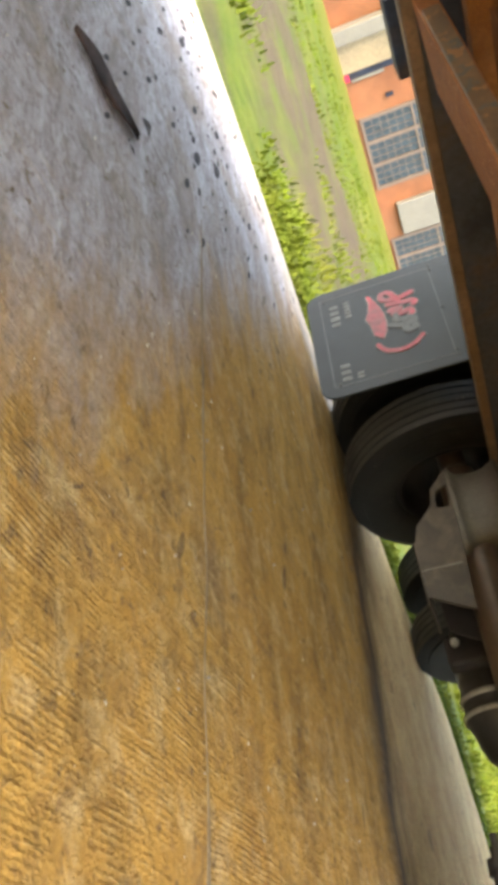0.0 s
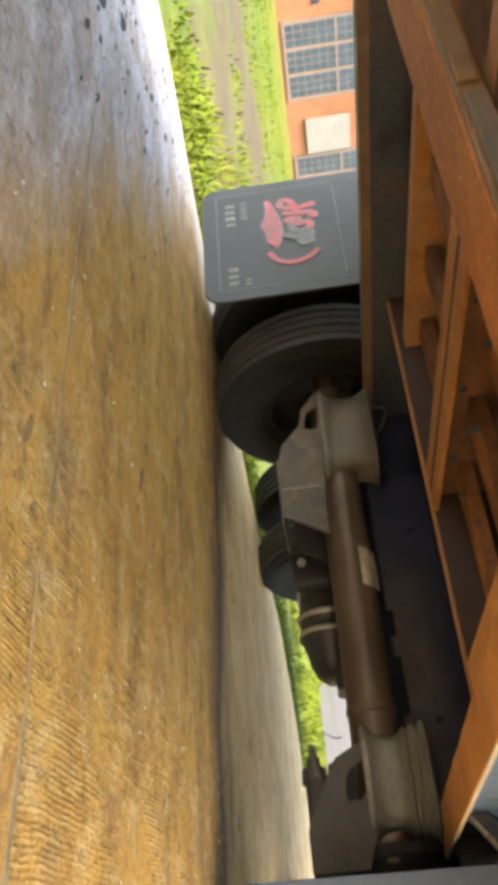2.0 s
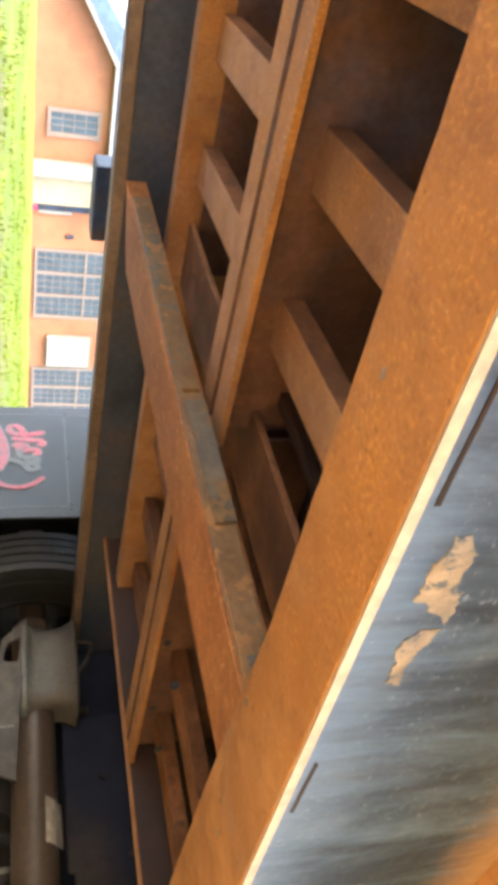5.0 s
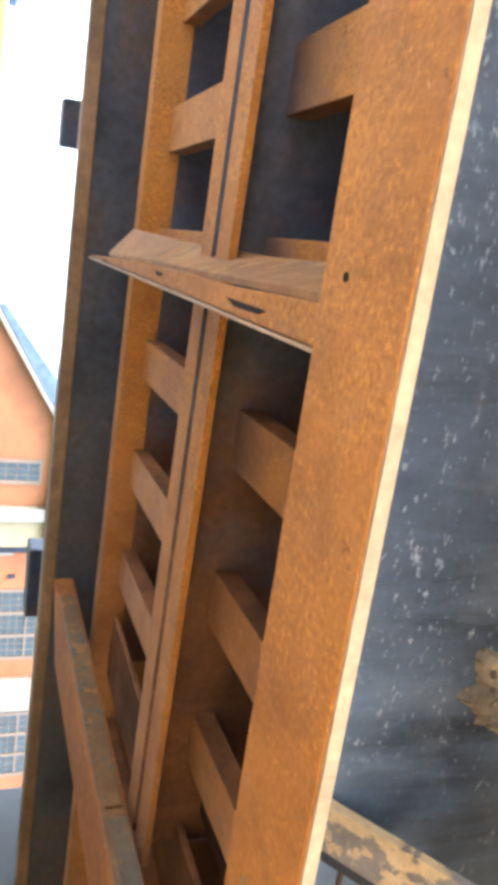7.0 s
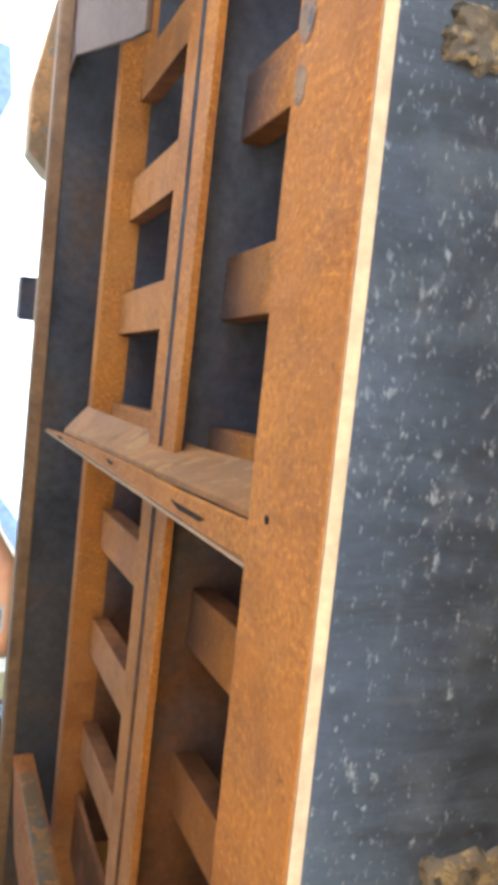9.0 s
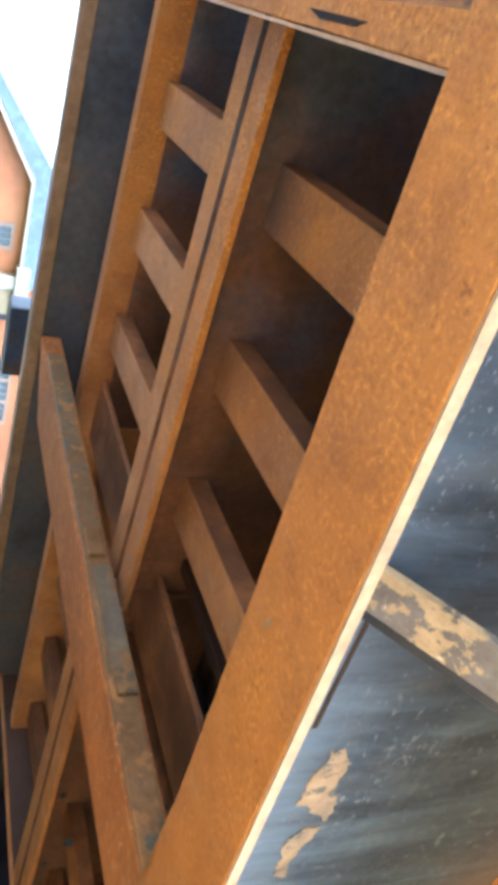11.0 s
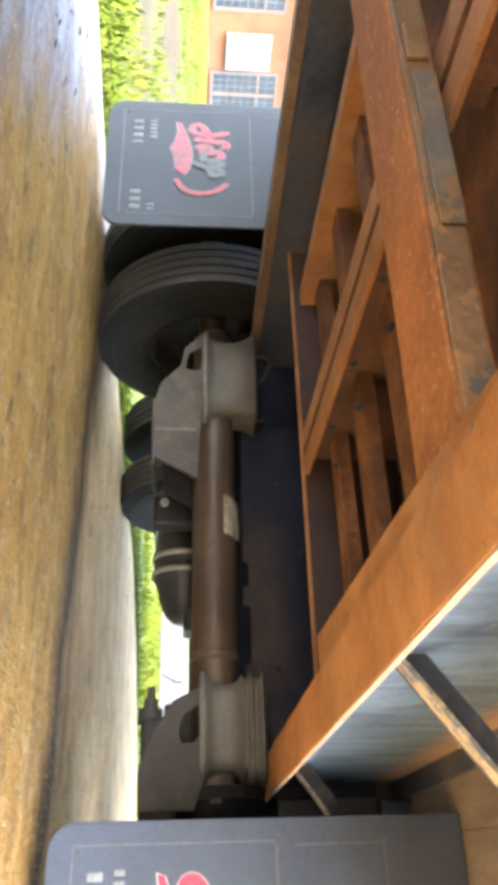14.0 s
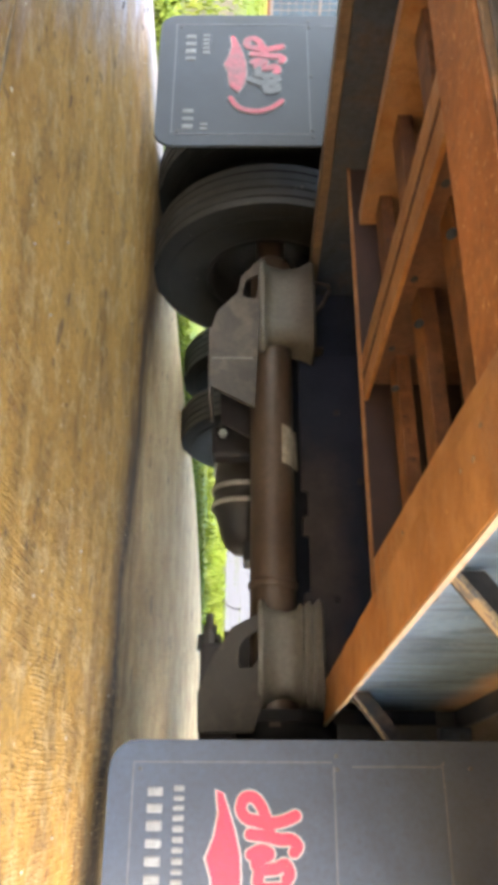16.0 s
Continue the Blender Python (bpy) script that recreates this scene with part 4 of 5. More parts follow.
def tyre(xc, y, parent, w=0.2, r=0.385):
    bm = shape()
    h = w / 2
    prof = [(-h * 0.7, 0.212), (-h * 0.82, 0.222), (-h * 0.94, 0.25), (-h, 0.295), (-h * 0.96, 0.335), (-h * 0.9, 0.338), (-h * 0.88, 0.358), (-h * 0.8, r - 0.014)]
    g = 0.009
    for k in range(5):
        a = -0.74 + k * 0.31
        prof += [(h * a, r - 0.002 * abs(k - 2)), (h * (a + 0.24), r - 0.002 * abs(k - 2))]
        if k < 4:
            prof += [(h * (a + 0.25), r - g), (h * (a + 0.3), r - g)]
    prof += [(h * 0.8, r - 0.014), (h * 0.88, 0.358), (h * 0.9, 0.338), (h * 0.96, 0.335), (h, 0.295), (h * 0.94, 0.25), (h * 0.82, 0.222), (h * 0.7, 0.212)]
    turned(bm, [(xc + px, rr) for px, rr in prof], y, AX_Z, 72)
    for v in bm.verts:
        if v.co.z < 0.012:
            v.co.z = 0.001 + 0.2 * max(0.0, v.co.z)
    t = part("tyre", bm, (RUBBER, TREAD), parent, smooth=True)
    # tread ribs take a paler rubber that holds the light on them
    for p in t.data.polygons:
        if math.hypot(p.center.y - y, p.center.z - AX_Z) > r - 0.006:
            p.material_index = 1
    t.data.set_sharp_from_angle(angle=radians(38))
    bm = shape()
    turned(bm, [(xc - h * 0.68, 0.214), (xc - h * 0.78, 0.205), (xc - h * 0.6, 0.196), (xc - h * 0.1, 0.185), (xc, 0.15), (xc + 0.012, 0.08), (xc + 0.022, 0.08), (xc + 0.012, 0.15),
                (xc + h * 0.1, 0.187), (xc + h * 0.6, 0.196), (xc + h * 0.78, 0.205), (xc + h * 0.68, 0.214)], y, AX_Z, 40)
    part("rim", bm, PITCH, t, "black steel rim", smooth=True)
    return t


def axle(y, dx=0.0):
    bm = shape()
    turned(bm, [(-1.9, 0.0), (-1.9, 0.045), (-1.5, 0.045), (-1.48, 0.062), (-0.46, 0.062), (-0.455, 0.067), (-0.44, 0.067), (-0.435, 0.062), (-0.09, 0.062), (-0.07, 0.045), (0.34, 0.045), (0.34, 0.0)], y, AX_Z, 40)
    ax = part("axle", bm, AXLE, trailer, "dusty brown steel axle tube", smooth=True)
    ax.data.set_sharp_from_angle(angle=radians(35))
    for xc in (-1.59, -1.91, 0.065, 0.385):
        tyre(xc + dx, y + 0.11, trailer)
    for xb in (-1.56, -0.145):
        s = 1 if xb < -1 else -1
        bm = shape()
        turned(bm, [(xb - s * 0.1, 0.0), (xb - s * 0.1, 0.17), (xb - s * 0.03, 0.172), (xb - s * 0.02, 0.16), (xb - s * 0.015, 0.06)], y + 0.11, AX_Z, 36)
        part("brake_drum", bm, PITCH, ax, "black brake drum", smooth=True)
    return ax


rear_axle, front_axle = axle(2.37), axle(3.55, 0.09)


def seat(x0, x1, y0, y1, profile, ax):
    """A cast spool standing on the axle: rounded square rings up its height, rimmed at both ends."""
    bm = shape()
    cx, cy, hx, hy = (x0 + x1) / 2, (y0 + y1) / 2, (x1 - x0) / 2, (y1 - y0) / 2
    rows = []
    for z, grow in profile:
        loop = []
        for k in range(48):
            a = 2 * math.pi * k / 48
            c, s = math.cos(a), math.sin(a)
            q = (abs(c) ** 5 + abs(s) ** 5) ** -0.2
            loop.append(bm.verts.new((cx + (hx + grow) * q * c, cy + (hy + grow) * q * s, z)))
        rows.append(loop)
    for p, q in zip(rows, rows[1:]):
        for k in range(48):
            bm.faces.new((p[k], p[(k + 1) % 48], q[(k + 1) % 48], q[k]))
    bm.faces.new(rows[0])
    bm.faces.new(list(reversed(rows[-1])))
    bmesh.ops.recalc_face_normals(bm, faces=bm.faces)
    ob = part("axle_seat", bm, HUB, ax, "grey dusty cast axle seat", smooth=True)
    ob.data.set_sharp_from_angle(angle=radians(50))
    return ob


def plate(name, outline, hole, y0, y1, mat, parent, label="", lean=0.0):
    """An upright plate across the trailer with a window in it."""
    bm = shape()
    if hole:
        k = len(outline)
        lo = [bm.verts.new((px, y0, pz)) for px, pz in outline]
        hi = [bm.verts.new((px, y1, pz)) for px, pz in outline]
        li = [bm.verts.new((px, y0, pz)) for px, pz in hole]
        hi2 = [bm.verts.new((px, y1, pz)) for px, pz in hole]
        for a, b in ((lo, hi), (li, hi2)):
            for i in range(k):
                bm.faces.new((a[i], b[i], b[(i + 1) % k], a[(i + 1) % k]))
        for a, b in ((lo, li), (hi, hi2)):
            for i in range(k):
                bm.faces.new((a[i], a[(i + 1) % k], b[(i + 1) % k], b[i]))
        bmesh.ops.recalc_face_normals(bm, faces=bm.faces)
    else:
        prism(bm, outline, "y", y0, y1)
    for v in bm.verts:
        v.co.y += lean * max(0.0, 0.36 - v.co.z)
    return part(name, bm, mat, parent, label, bev=0.003)


seat(-1.452, -1.142, 2.25, 2.45, [(0.348, -0.01), (0.351, 0.004), (0.359, 0.006), (0.366, 0.002), (0.37, -0.01), (0.39, -0.018), (0.43, -0.024), (0.47, -0.019), (0.498, -0.006), (0.508, 0.002), (0.513, -0.002), (0.515, -0.014)], rear_axle)
seat(-0.392, -0.13, 2.25, 2.45, [(0.342, -0.01), (0.345, 0.004), (0.354, 0.006), (0.361, 0.001), (0.367, -0.012), (0.385, -0.02), (0.42, -0.024), (0.44, -0.018), (0.447, -0.007), (0.453, -0.003), (0.458, -0.01), (0.463, -0.01), (0.469, 0.0), (0.476, 0.002),
                                (0.481, -0.008), (0.487, -0.007), (0.494, 0.005), (0.502, 0.007), (0.508, 0.0), (0.51, -0.014)], rear_axle)
# left trailing bracket under the axle
lb = plate("hanger_bracket", [(-1.445, 0.363), (-1.37, 0.293), (-1.309, 0.283), (-1.244, 0.223), (-1.18, 0.206), (-0.993, 0.211), (-0.925, 0.335), (-1.124, 0.345)],
           [(-1.372, 0.344), (-1.362, 0.322), (-1.352, 0.306), (-1.325, 0.3), (-1.297, 0.299), (-1.291, 0.312), (-1.291, 0.338), (-1.33, 0.345)], 2.252, 2.264, DUST, rear_axle, "dusty brown steel hanger bracket")
# pale strip added for the bright line along the bracket's crease
part("crease_line", box(shape(), -1.085, -1.079, 2.2485, 2.2515, 0.212, 0.33, 0.001), HUB, lb)
plate("bracket_side", [(-1.19, 0.199), (-0.965, 0.203), (-0.965, 0.211), (-1.19, 0.207)], None, 2.252, 2.44, DUST, rear_axle)
plate("bracket_web", [(-1.37, 0.35), (-1.19, 0.22), (-0.96, 0.235), (-0.89, 0.35)], None, 2.42, 2.43, TUBE, rear_axle)
# right bracket with its bolt, the flap's shade put into its darker colour
plate("hanger_bracket", [(-0.356, 0.352), (-0.318, 0.278), (-0.245, 0.232), (-0.161, 0.197), (-0.07, 0.2), (-0.07, 0.33), (-0.125, 0.352)],
      [(-0.308, 0.34), (-0.284, 0.307), (-0.266, 0.298), (-0.235, 0.296), (-0.219, 0.302), (-0.222, 0.33), (-0.24, 0.342)], 2.252, 2.264, BRACKET_SHADE, rear_axle, "dusty brown steel hanger bracket in a shaded colour")
bm = shape()
box(bm, -0.285, -0.05, 2.266, 2.46, 0.2, 0.29, 0.012)
# added dark box that stands in for shade behind the bracket's window
box(bm, -0.33, -0.05, 2.36, 2.455, 0.255, 0.35, 0.008)
part("spring_block", bm, TUBE, rear_axle, "black steel spring block with added dark backing")
# added black plate, stands in for the dark shading below the right seat
part("backing_plate", prism(shape(), [(2.275 + 0.085 * (1 - math.cos(math.pi * i / 6)), 0.2) if i in (0, 6) else (2.275 + 0.085 * (1 - math.cos(math.pi * i / 6)), 0.385 + 0.13 * math.sin(math.pi * i / 6)) for i in range(7)], "x", -0.128, -0.1), PITCH, rear_axle, "added black plate for the shade beside the seat")
bm = shape()
turned(bm, [(-0.36, 0.0), (-0.36, 0.01), (-0.33, 0.01), (-0.33, 0.018), (-0.305, 0.018), (-0.305, 0.03), (-0.268, 0.032), (-0.268, 0.0)], 2.3, 0.222, 16)
part("shackle_bolt", bm, BLACK, rear_axle, smooth=False)
bm = shape()
prism(bm, [(-0.905, 0.412), (-0.785, 0.412), (-0.78, 0.458), (-0.9, 0.455)], "y", 2.3165, 2.3175)
for v in bm.verts:
    a = (v.co.z - 0.385) / 0.0626
    v.co.y = 2.37 - 0.0632 * math.sqrt(max(0.0, 1 - a * a)) - (0.0006 if v.co.y < 2.317 else 0.0)
bmesh.ops.subdivide_edges(bm, edges=[e for e in bm.edges if abs(e.verts[0].co.z - e.verts[1].co.z) > 0.02], cuts=5)
for v in bm.verts:
    a = (v.co.z - 0.385) / 0.0626
    v.co.y = min(v.co.y, 2.37 - 0.0632 * math.sqrt(max(0.0, 1 - a * a)))
part("sticker", bm, STICKER, rear_axle, "torn dirty white paper sticker")
bm = shape()
prev = None
for i in range(9):
    f = i / 8
    c = Vector((-0.362 - 0.012 * f + 0.004 * math.sin(5 * f), 2.245, 0.3 - 0.05 * f))
    ring = [bm.verts.new((c.x + 0.0016 * math.cos(a * 1.257), c.y + 0.0016 * math.sin(a * 1.257), c.z)) for a in range(5)]
    if prev:
        for a in range(5):
            bm.faces.new((prev[a], prev[(a + 1) % 5], ring[(a + 1) % 5], ring[a]))
    prev = ring
part("brake_wire", bm, PITCH, rear_axle, "short black brake wire")
# springs, equaliser and hanger between the axles
for x_mid in (-1.06, -0.16):
    bm = shape()
    for i in range(5):
        L = 0.4 - 0.055 * i
        pts = [(3.05 + L * math.cos(math.pi * j / 10), 0.3 - 0.0128 * i - 0.05 * math.sin(math.pi * j / 10)) for j in range(11)]
        prism(bm, pts + [(py, pz - 0.013) for py, pz in reversed(pts)], "x", x_mid - 0.03 + 0.0008 * i, x_mid + 0.03 - 0.0008 * i)
    part("leaf_spring", bm, BLACK, trailer, "black steel leaf spring pack")
bm = shape()
prism(bm, [(2.72, 0.36), (2.92, 0.36), (2.95, 0.26), (2.85, 0.2), (2.74, 0.23)], "x", -1.14, -1.02)
part("equaliser", bm, TUBE, trailer, "dusty steel spring equaliser", bev=0.008)
bm = shape()
turned(bm, [(-1.03, 0.0), (-1.03, 0.06), (-0.99, 0.09), (-0.93, 0.098), (-0.9, 0.098), (-0.893, 0.104), (-0.872, 0.106), (-0.862, 0.1), (-0.835, 0.1), (-0.825, 0.106), (-0.805, 0.106), (-0.798, 0.098), (-0.76, 0.086), (-0.72, 0.076), (-0.68, 0.06), (-0.655, 0.03), (-0.655, 0.0)], 2.8, 0.3, 32)
pot = part("brake_chamber", bm, BLACK, trailer, "black brake chamber", smooth=True)
# clamp bands coloured near white for the highlights on them
for xa in (-0.872, -0.815):
    bm = shape()
    turned(bm, [(xa - 0.009, 0.1045), (xa - 0.008, 0.1085), (xa + 0.008, 0.1085), (xa + 0.009, 0.1045)], 2.8, 0.3, 32)
    part("clamp_band", bm, BRIGHT, pot, "clamp band with its highlight as pale colour", smooth=True)
bm = shape()
box(bm, -1.02, -0.92, 2.58, 2.66, 0.2, 0.34, 0.012)
part("slack_lever", bm, TUBE, pot)
part("lever_pin", bolt(shape(), -0.99, 2.572, 0.235, 0.014, 0.02, "y"), BRIGHT, pot, "bright pin")
part("hanger_post", box(shape(), -0.93, -0.62, 2.74, 2.86, 0.3, 0.52, 0.01), BLACK, trailer)


# ---- mud flaps ----
FY = 1.965


def stroke(bm, pts, width, y0, y1, closed=False):
    """A ribbon of even width along a smoothed line in the flap's plane."""
    pts = [Vector((a, 0, c)) for a, c in pts]
    fine = []
    k = len(pts)
    for i in range(k - 1):
        p0, p1, p2, p3 = pts[max(0, i - 1)], pts[i], pts[i + 1], pts[min(k - 1, i + 2)]
        for s in range(6):
            u = s / 6
            fine.append(0.5 * ((2 * p1) + (p2 - p0) * u + (2 * p0 - 5 * p1 + 4 * p2 - p3) * u * u + (3 * p1 - p0 - 3 * p2 + p3) * u ** 3))
    fine.append(pts[-1])
    # short plates and round joints, each a hair lower than the one before
    for i, (p, q) in enumerate(zip(fine, fine[1:])):
        d = (q - p).normalized()
        n = Vector((-d.z, 0, d.x)) * width / 2
        top = y0 + 0.000012 * (i % 40)
        prism(bm, [((p + n).x, (p + n).z), ((q + n).x, (q + n).z), ((q - n).x, (q - n).z), ((p - n).x, (p - n).z)], "y", top, y1)
        bmesh.ops.create_cone(bm, cap_ends=True, segments=14, radius1=width / 2, radius2=width / 2, depth=y1 - top - 0.00001,
                              matrix=Matrix.Translation((p.x, (top + y1) / 2 + 0.000006, p.z)) @ Matrix.Rotation(radians(90), 4, "X"))
    e = fine[-1]
    bmesh.ops.create_cone(bm, cap_ends=True, segments=14, radius1=width / 2, radius2=width / 2, depth=y1 - y0 - 0.0002,
                          matrix=Matrix.Translation((e.x, (y0 + y1) / 2 + 0.0001, e.z)) @ Matrix.Rotation(radians(90), 4, "X"))


def mud_flap(x0, worn_print, label):
    w, top, c = 0.527, 0.866, 0.055
    pts = []
    for cx, cz, a0 in ((x0 + w - c, 0.045 + c, 270), (x0 + c, 0.045 + c, 180)):
        arc = [(cx + c * math.cos(radians(a0 + 15 * i)), cz + c * math.sin(radians(a0 + 15 * i))) for i in range(7)]
        pts.append(arc)
    outline = pts[0] + [(x0 + w, top), (x0, top)] + pts[1]
    bm = shape()
    prism(bm, outline, "y", FY, FY + 0.01)
    ob = part("mud_flap", bm, FLAP if worn_print else FLAP_LIT, trailer, label, bev=0.002)
    f0 = FY - 0.0016
    # raised panel lines, seam and screws
    for k, pts2 in enumerate(([(0.042, 0.095), (0.042, 0.485)], [(0.05, 0.49), (0.478, 0.49)], [(0.485, 0.485), (0.485, 0.1)], [(0.046, 0.0945), (0.481, 0.0945)],
                              [(0.05, 0.528), (0.05, 0.69), (0.058, 0.705), (0.25, 0.706), (0.47, 0.705), (0.478, 0.69), (0.478, 0.528)])):
        bm = shape()
        stroke(bm, [(x0 + a, b) for a, b in pts2], 0.0035, FY - 0.0008 - 0.0001 * k, FY + 0.002)
        part("panel_rib", bm, FLAP_LINE, ob)
    for a, b in ((0.03, 0.495), (0.055, 0.4965), (0.26, 0.4975), (0.47, 0.4965), (0.495, 0.497), (0.054, 0.108), (0.475, 0.112), (0.052, 0.76)):
        bm = shape()
        bmesh.ops.create_cone(bm, cap_ends=True, segments=12, radius1=0.0045, radius2=0.0045, depth=0.004, matrix=Matrix.Translation((x0 + a, FY - 0.0012, b)) @ Matrix.Rotation(radians(90), 4, "X"))
        part("screw", bm, BLACK, ob)
    # logo as plain shapes: a pennant, a looped stroke, and a lower sweep
    red, white = (PALE_RED, PALE) if worn_print else (RED, WHITE)

    def pennant(grow):
        return [(x0 + 0.094 - grow, 0.259 - grow), (x0 + 0.134, 0.264 - grow), (x0 + 0.174, 0.256 - grow), (x0 + 0.211, 0.241 - grow * 1.2), (x0 + 0.245, 0.252 - grow), (x0 + 0.3, 0.258 - grow),
                (x0 + 0.325 + grow, 0.285), (x0 + 0.29, 0.303 + grow), (x0 + 0.244, 0.307 + grow), (x0 + 0.204, 0.305 + grow), (x0 + 0.163, 0.295 + grow), (x0 + 0.134, 0.285 + grow), (x0 + 0.098, 0.272 + grow)]
    loops = [[(0.138, 0.413), (0.148, 0.385), (0.148, 0.36), (0.122, 0.347), (0.106, 0.332), (0.107, 0.314), (0.127, 0.307), (0.142, 0.318), (0.147, 0.337), (0.155, 0.36), (0.172, 0.362)],
             [(0.17, 0.325), (0.173, 0.355), (0.179, 0.383), (0.179, 0.404), (0.19, 0.416), (0.2, 0.409)],
             [(0.204, 0.327), (0.197, 0.346), (0.204, 0.362), (0.214, 0.338), (0.228, 0.343), (0.228, 0.373), (0.221, 0.391), (0.236, 0.4), (0.246, 0.394)],
             [(0.232, 0.343), (0.252, 0.34), (0.262, 0.352), (0.262, 0.39), (0.278, 0.396), (0.284, 0.375), (0.27, 0.365)],
             [(0.275, 0.318), (0.29, 0.35), (0.298, 0.39), (0.315, 0.394), (0.322, 0.372), (0.305, 0.362)]]
    sweep = [(0.36, 0.41), (0.39, 0.375), (0.4, 0.33), (0.385, 0.285), (0.35, 0.262)]
    for grow, wide, lift, mat, nm in ((0.004, 0.0275, 0.001, white, "logo_outline"), (0.0, 0.0205, 0.003, red, "logo_shape")):
        part(nm, prism(shape(), pennant(grow), "y", FY - lift, FY + 0.002), mat, ob)
        for k, lp in enumerate(loops + [sweep]):
            bm = shape()
            stroke(bm, [(x0 + a, b) for a, b in lp], wide * (0.76 if lp is sweep else 1), FY - lift - 0.0002 * (k + 1), FY + 0.002)
            part(nm, bm, FLAP_LINE if worn_print and 3 <= k < 5 else mat, ob)
    # two lines of lettering as plain bars
    rnd = random.Random(7)
    for start, z0, h, lo, hi, gap, gaps in ((0.087, 0.124, 0.031, 0.016, 0.02, 0.013, (0.2, 0.36)), (0.084, 0.175, 0.022, 0.009, 0.012, 0.0075, (0.16, 0.44))):
        a = start
        while a < 0.46:
            wv = rnd.uniform(lo, hi)
            if not (worn_print and gaps[0] < a < gaps[1]):
                part("lettering_bar", box(shape(), x0 + a, x0 + a + wv, FY - 0.0014, FY + 0.002, z0, z0 + h, 0.003), PALE if worn_print else PRINT_GREY, ob)
            a += wv + gap
    return ob


mud_flap(-2.13, True, "charcoal rubber mud flap with worn faded red print")
mud_flap(-0.042, False, "charcoal rubber mud flap with bright red and white print")

# ---- fallen leaf ----
bm = shape()
for i in range(13):
    f = i / 12
    cx, cy = -1.125 - 0.04 * f, 0.53 + 0.21 * f
    w = 0.036 * math.sin(math.pi * min(1, f * 0.9 + 0.08)) + 0.003
    for s in (-1, 0, 1):
        bm.verts.new((cx + 0.98 * w * s, cy + 0.18 * w * s, 0.003 + (0.005 + 0.002 * math.sin(9 * f + s)) * abs(s)))
bm.verts.ensure_lookup_table()
for i in range(12):
    for s in (0, 1):
        k = 3 * i + s
        bm.faces.new([bm.verts[j] for j in (k, k + 1, k + 4, k + 3)])
leaf = part("fallen_leaf", bm, DRY, None, smooth=True)
sol = leaf.modifiers.new("thick", "SOLIDIFY")
sol.thickness = 0.002
tagged(leaf, "long dry brown leaf lying on the concrete", "leaf")

# ---- brick house ----
HX, HB = -20.0, 0.68
house = tagged(new("brick_house"), "orange brick house with white gridded windows and grey roof", "house")
house.location = (HX, 0.22, HB - 0.12)
bm = shape()
prism(bm, [(3.2, -0.6), (40, -0.6), (40, 3.1), (8.4, 3.1), (8.4, 2.05), (5.75, 2.05), (3.2, 0.5)], "x", -6.0, 0.0)
part("wall", bm, BRICK, house)
bm = shape()
prism(bm, [(3.0, 0.35), (5.75, 2.02), (8.6, 2.02), (8.6, 2.1), (5.7, 2.1), (2.95, 0.45)], "x", -0.1, 0.25)
part("fascia", bm, FRAME, house)
bm = shape()
prism(bm, [(2.9, 0.45), (5.7, 2.11), (8.6, 2.11), (8.6, 3.7), (7.0, 3.7), (2.9, 0.62)], "x", -5.5, 0.2)
part("roof", bm, ROOF, house)
bm = shape()
prism(bm, [(8.6, 3.1), (40, 3.1), (40, 4.6), (8.6, 4.6)], "x", -5.5, 0.4)
part("upper_roof", bm, ROOF, house)
bm = shape()
box(bm, 0.0, 0.3, 8.25, 8.62, -0.3, 2.0, 0.02)
part("porch_post", bm, FRAME, house)
part("porch_lintel", box(shape(), 0.0, 0.35, 8.0, 9.5, 1.95, 2.3, 0.02), FRAME, house)
part("porch_wall", box(shape(), 0.0, 0.12, 8.63, 9.42, -0.3, 1.95), CREAM, house)
part("dark_recess", box(shape(), 0.0, 0.1, 9.43, 9.6, 0.1, 1.9), NAVY, house)
part("downspout", box(shape(), 0.0, 0.1, 9.62, 9.7, 0.35, 1.2, 0.02), FRAME, house)
part("red_box", box(shape(), 0.0, 0.15, 9.45, 9.62, -0.1, 0.3, 0.02), RED, house)


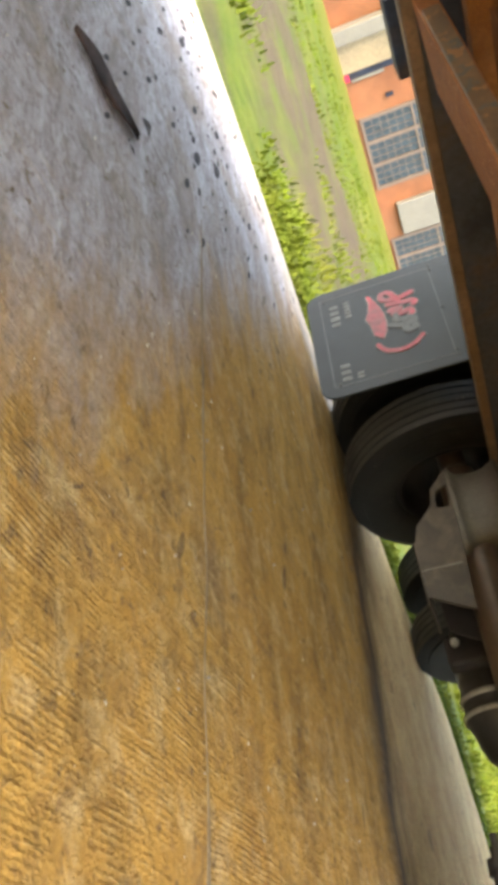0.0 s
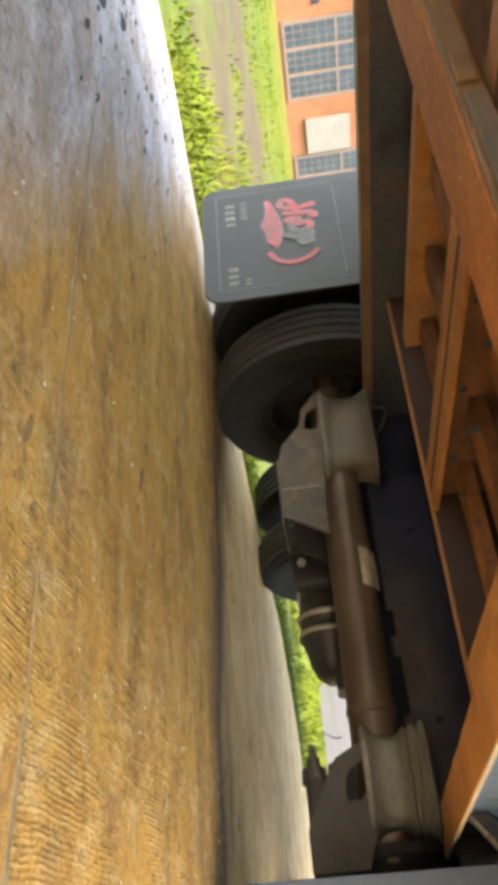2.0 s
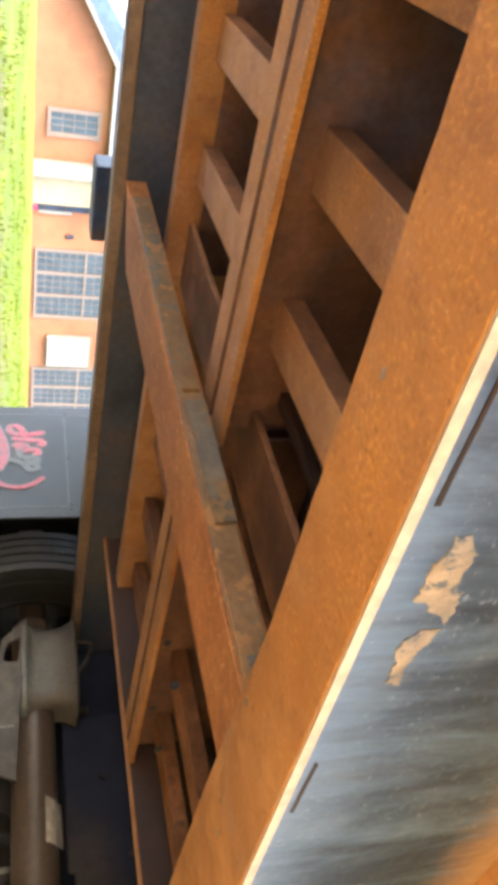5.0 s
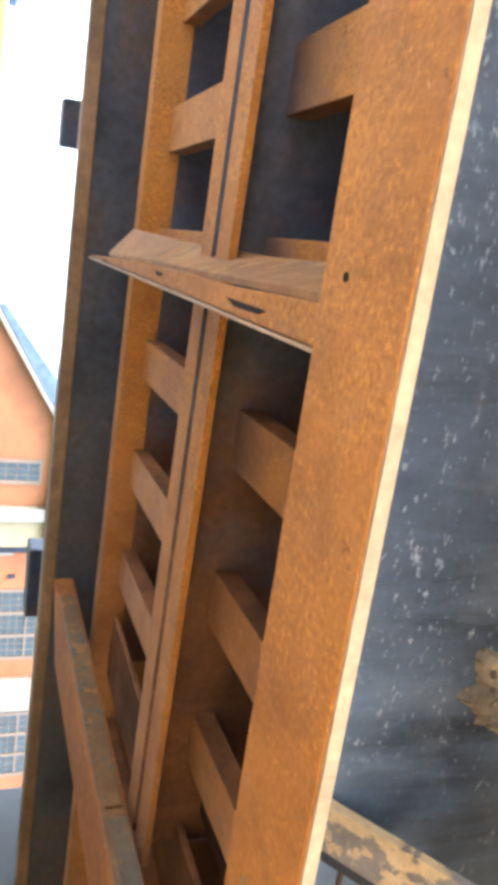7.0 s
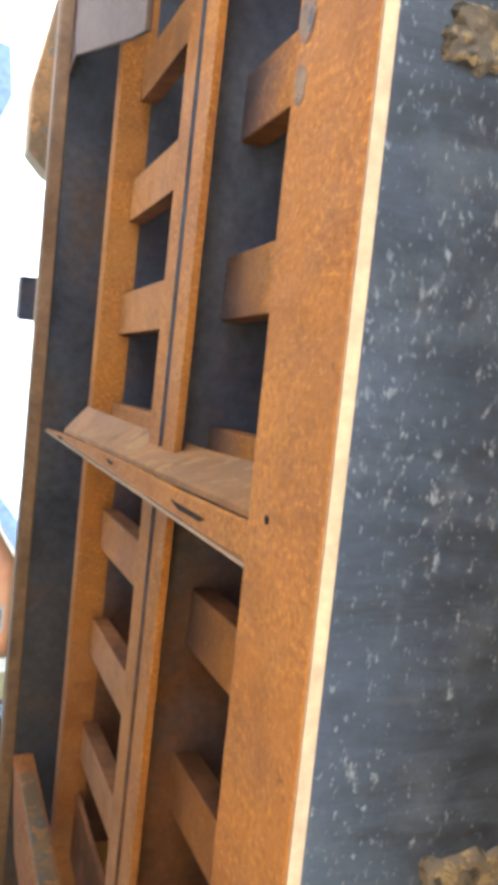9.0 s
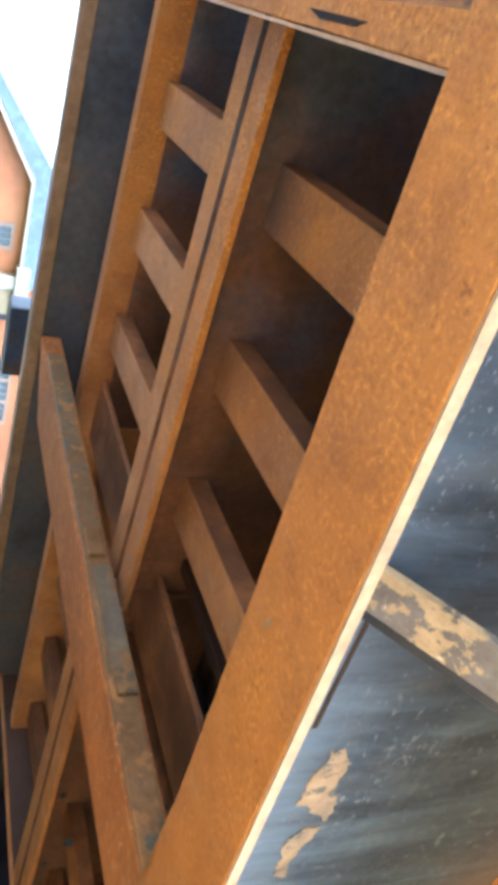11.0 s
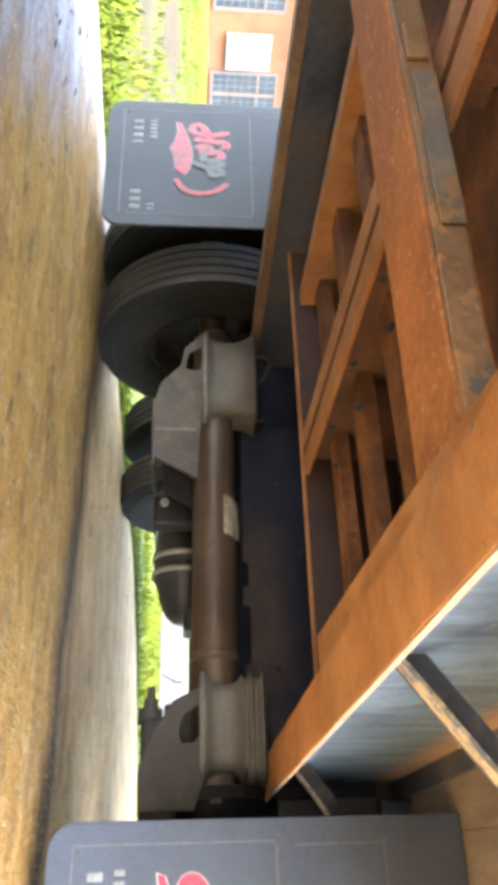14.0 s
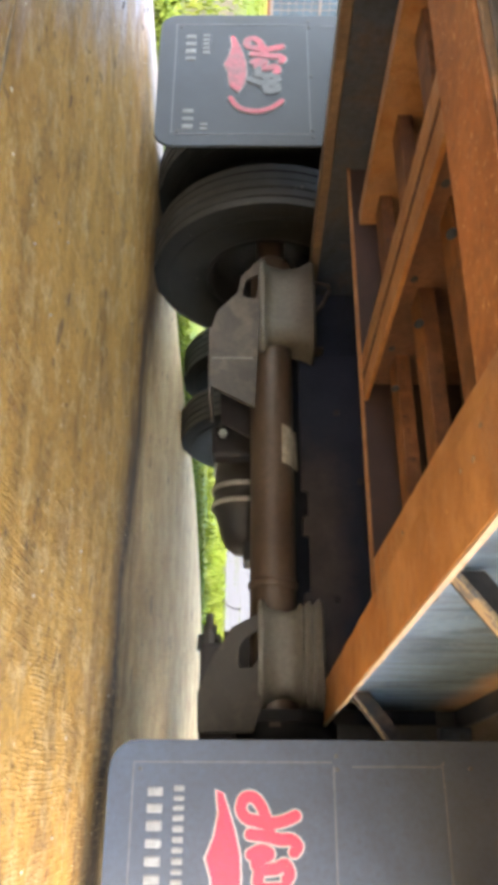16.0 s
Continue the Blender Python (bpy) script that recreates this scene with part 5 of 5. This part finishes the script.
def grid_window(y0, y1, z0, z1, cols, gx, gz, transom=0.0):
    fr = part("window", box(shape(), 0.0, 0.06, y0 - 0.06, y1 + 0.06, z0 - 0.08, z0 - 0.003), SASH, house, "white gridded window")
    part("lintel", box(shape(), 0.0, 0.05, y0 - 0.06, y1 + 0.06, z1 + 0.003, z1 + 0.07), SASH, fr)
    step = (y1 - y0) / cols
    zt = z1 - transom
    for c in range(cols):
        a, b = y0 + c * step + 0.05, y0 + (c + 1) * step - 0.05
        for lo, hi, rows in ((z0, zt - 0.03 if transom else z1, gz),) + (((zt + 0.03, z1, 2),) if transom else ()):
            part("pane", box(shape(), 0.0, 0.012, a, b, lo, hi), GLASS, fr, "dark reflecting glass")
            bm = shape()
            for i in range(1, gx):
                box(bm, 0.013, 0.028, a + (b - a) * i / gx - 0.007, a + (b - a) * i / gx + 0.007, lo, hi)
            for i in range(1, rows):
                box(bm, 0.0135, 0.0285, a, b, lo + (hi - lo) * i / rows - 0.007, lo + (hi - lo) * i / rows + 0.007)
            part("glazing_bar", bm, SASH, fr)
        part("mullion", box(shape(), 0.0, 0.05, b, b + 0.1, z0, z1), SASH, fr)
    part("mullion", box(shape(), 0.0, 0.05, y0 - 0.05, y0 + 0.05, z0, z1), SASH, fr)
    if transom:
        part("transom", box(shape(), 0.0, 0.055, y0, y1, zt - 0.03, zt + 0.03), SASH, fr)


grid_window(10.8, 12.95, 0.36, 2.18, 3, 3, 6, 0.5)
grid_window(14.85, 17.0, 0.36, 2.18, 3, 3, 6, 0.5)
grid_window(6.98, 7.58, 0.58, 1.72, 1, 3, 4)
part("white_panel", box(shape(), 0.0, 0.15, 13.6, 14.7, 0.68, 1.95, 0.02), FRAME, house)
part("wall_lamp", box(shape(), 0.0, 0.1, 10.3, 10.4, 1.1, 1.3, 0.02), NAVY, house)

# neighbour's gable beyond
shed = tagged(new("neighbour_house"), "far house with cream wall and blue-grey roof", "house")
shed.location = (-34, 0, 0)
bm = shape()
prism(bm, [(-16, 0.0), (-7.3, 0.0), (-7.3, 1.5), (-8.9, 2.3), (-10.8, 2.1), (-16, 2.15)], "x", -6, 0)
part("wall", bm, CREAM, shed)
bm = shape()
prism(bm, [(-6.9, 1.3), (-6.9, 1.62), (-8.9, 2.5), (-10.75, 2.3), (-10.75, 1.3)], "x", -6.4, 0.4)
part("roof", bm, ROOF, shed)
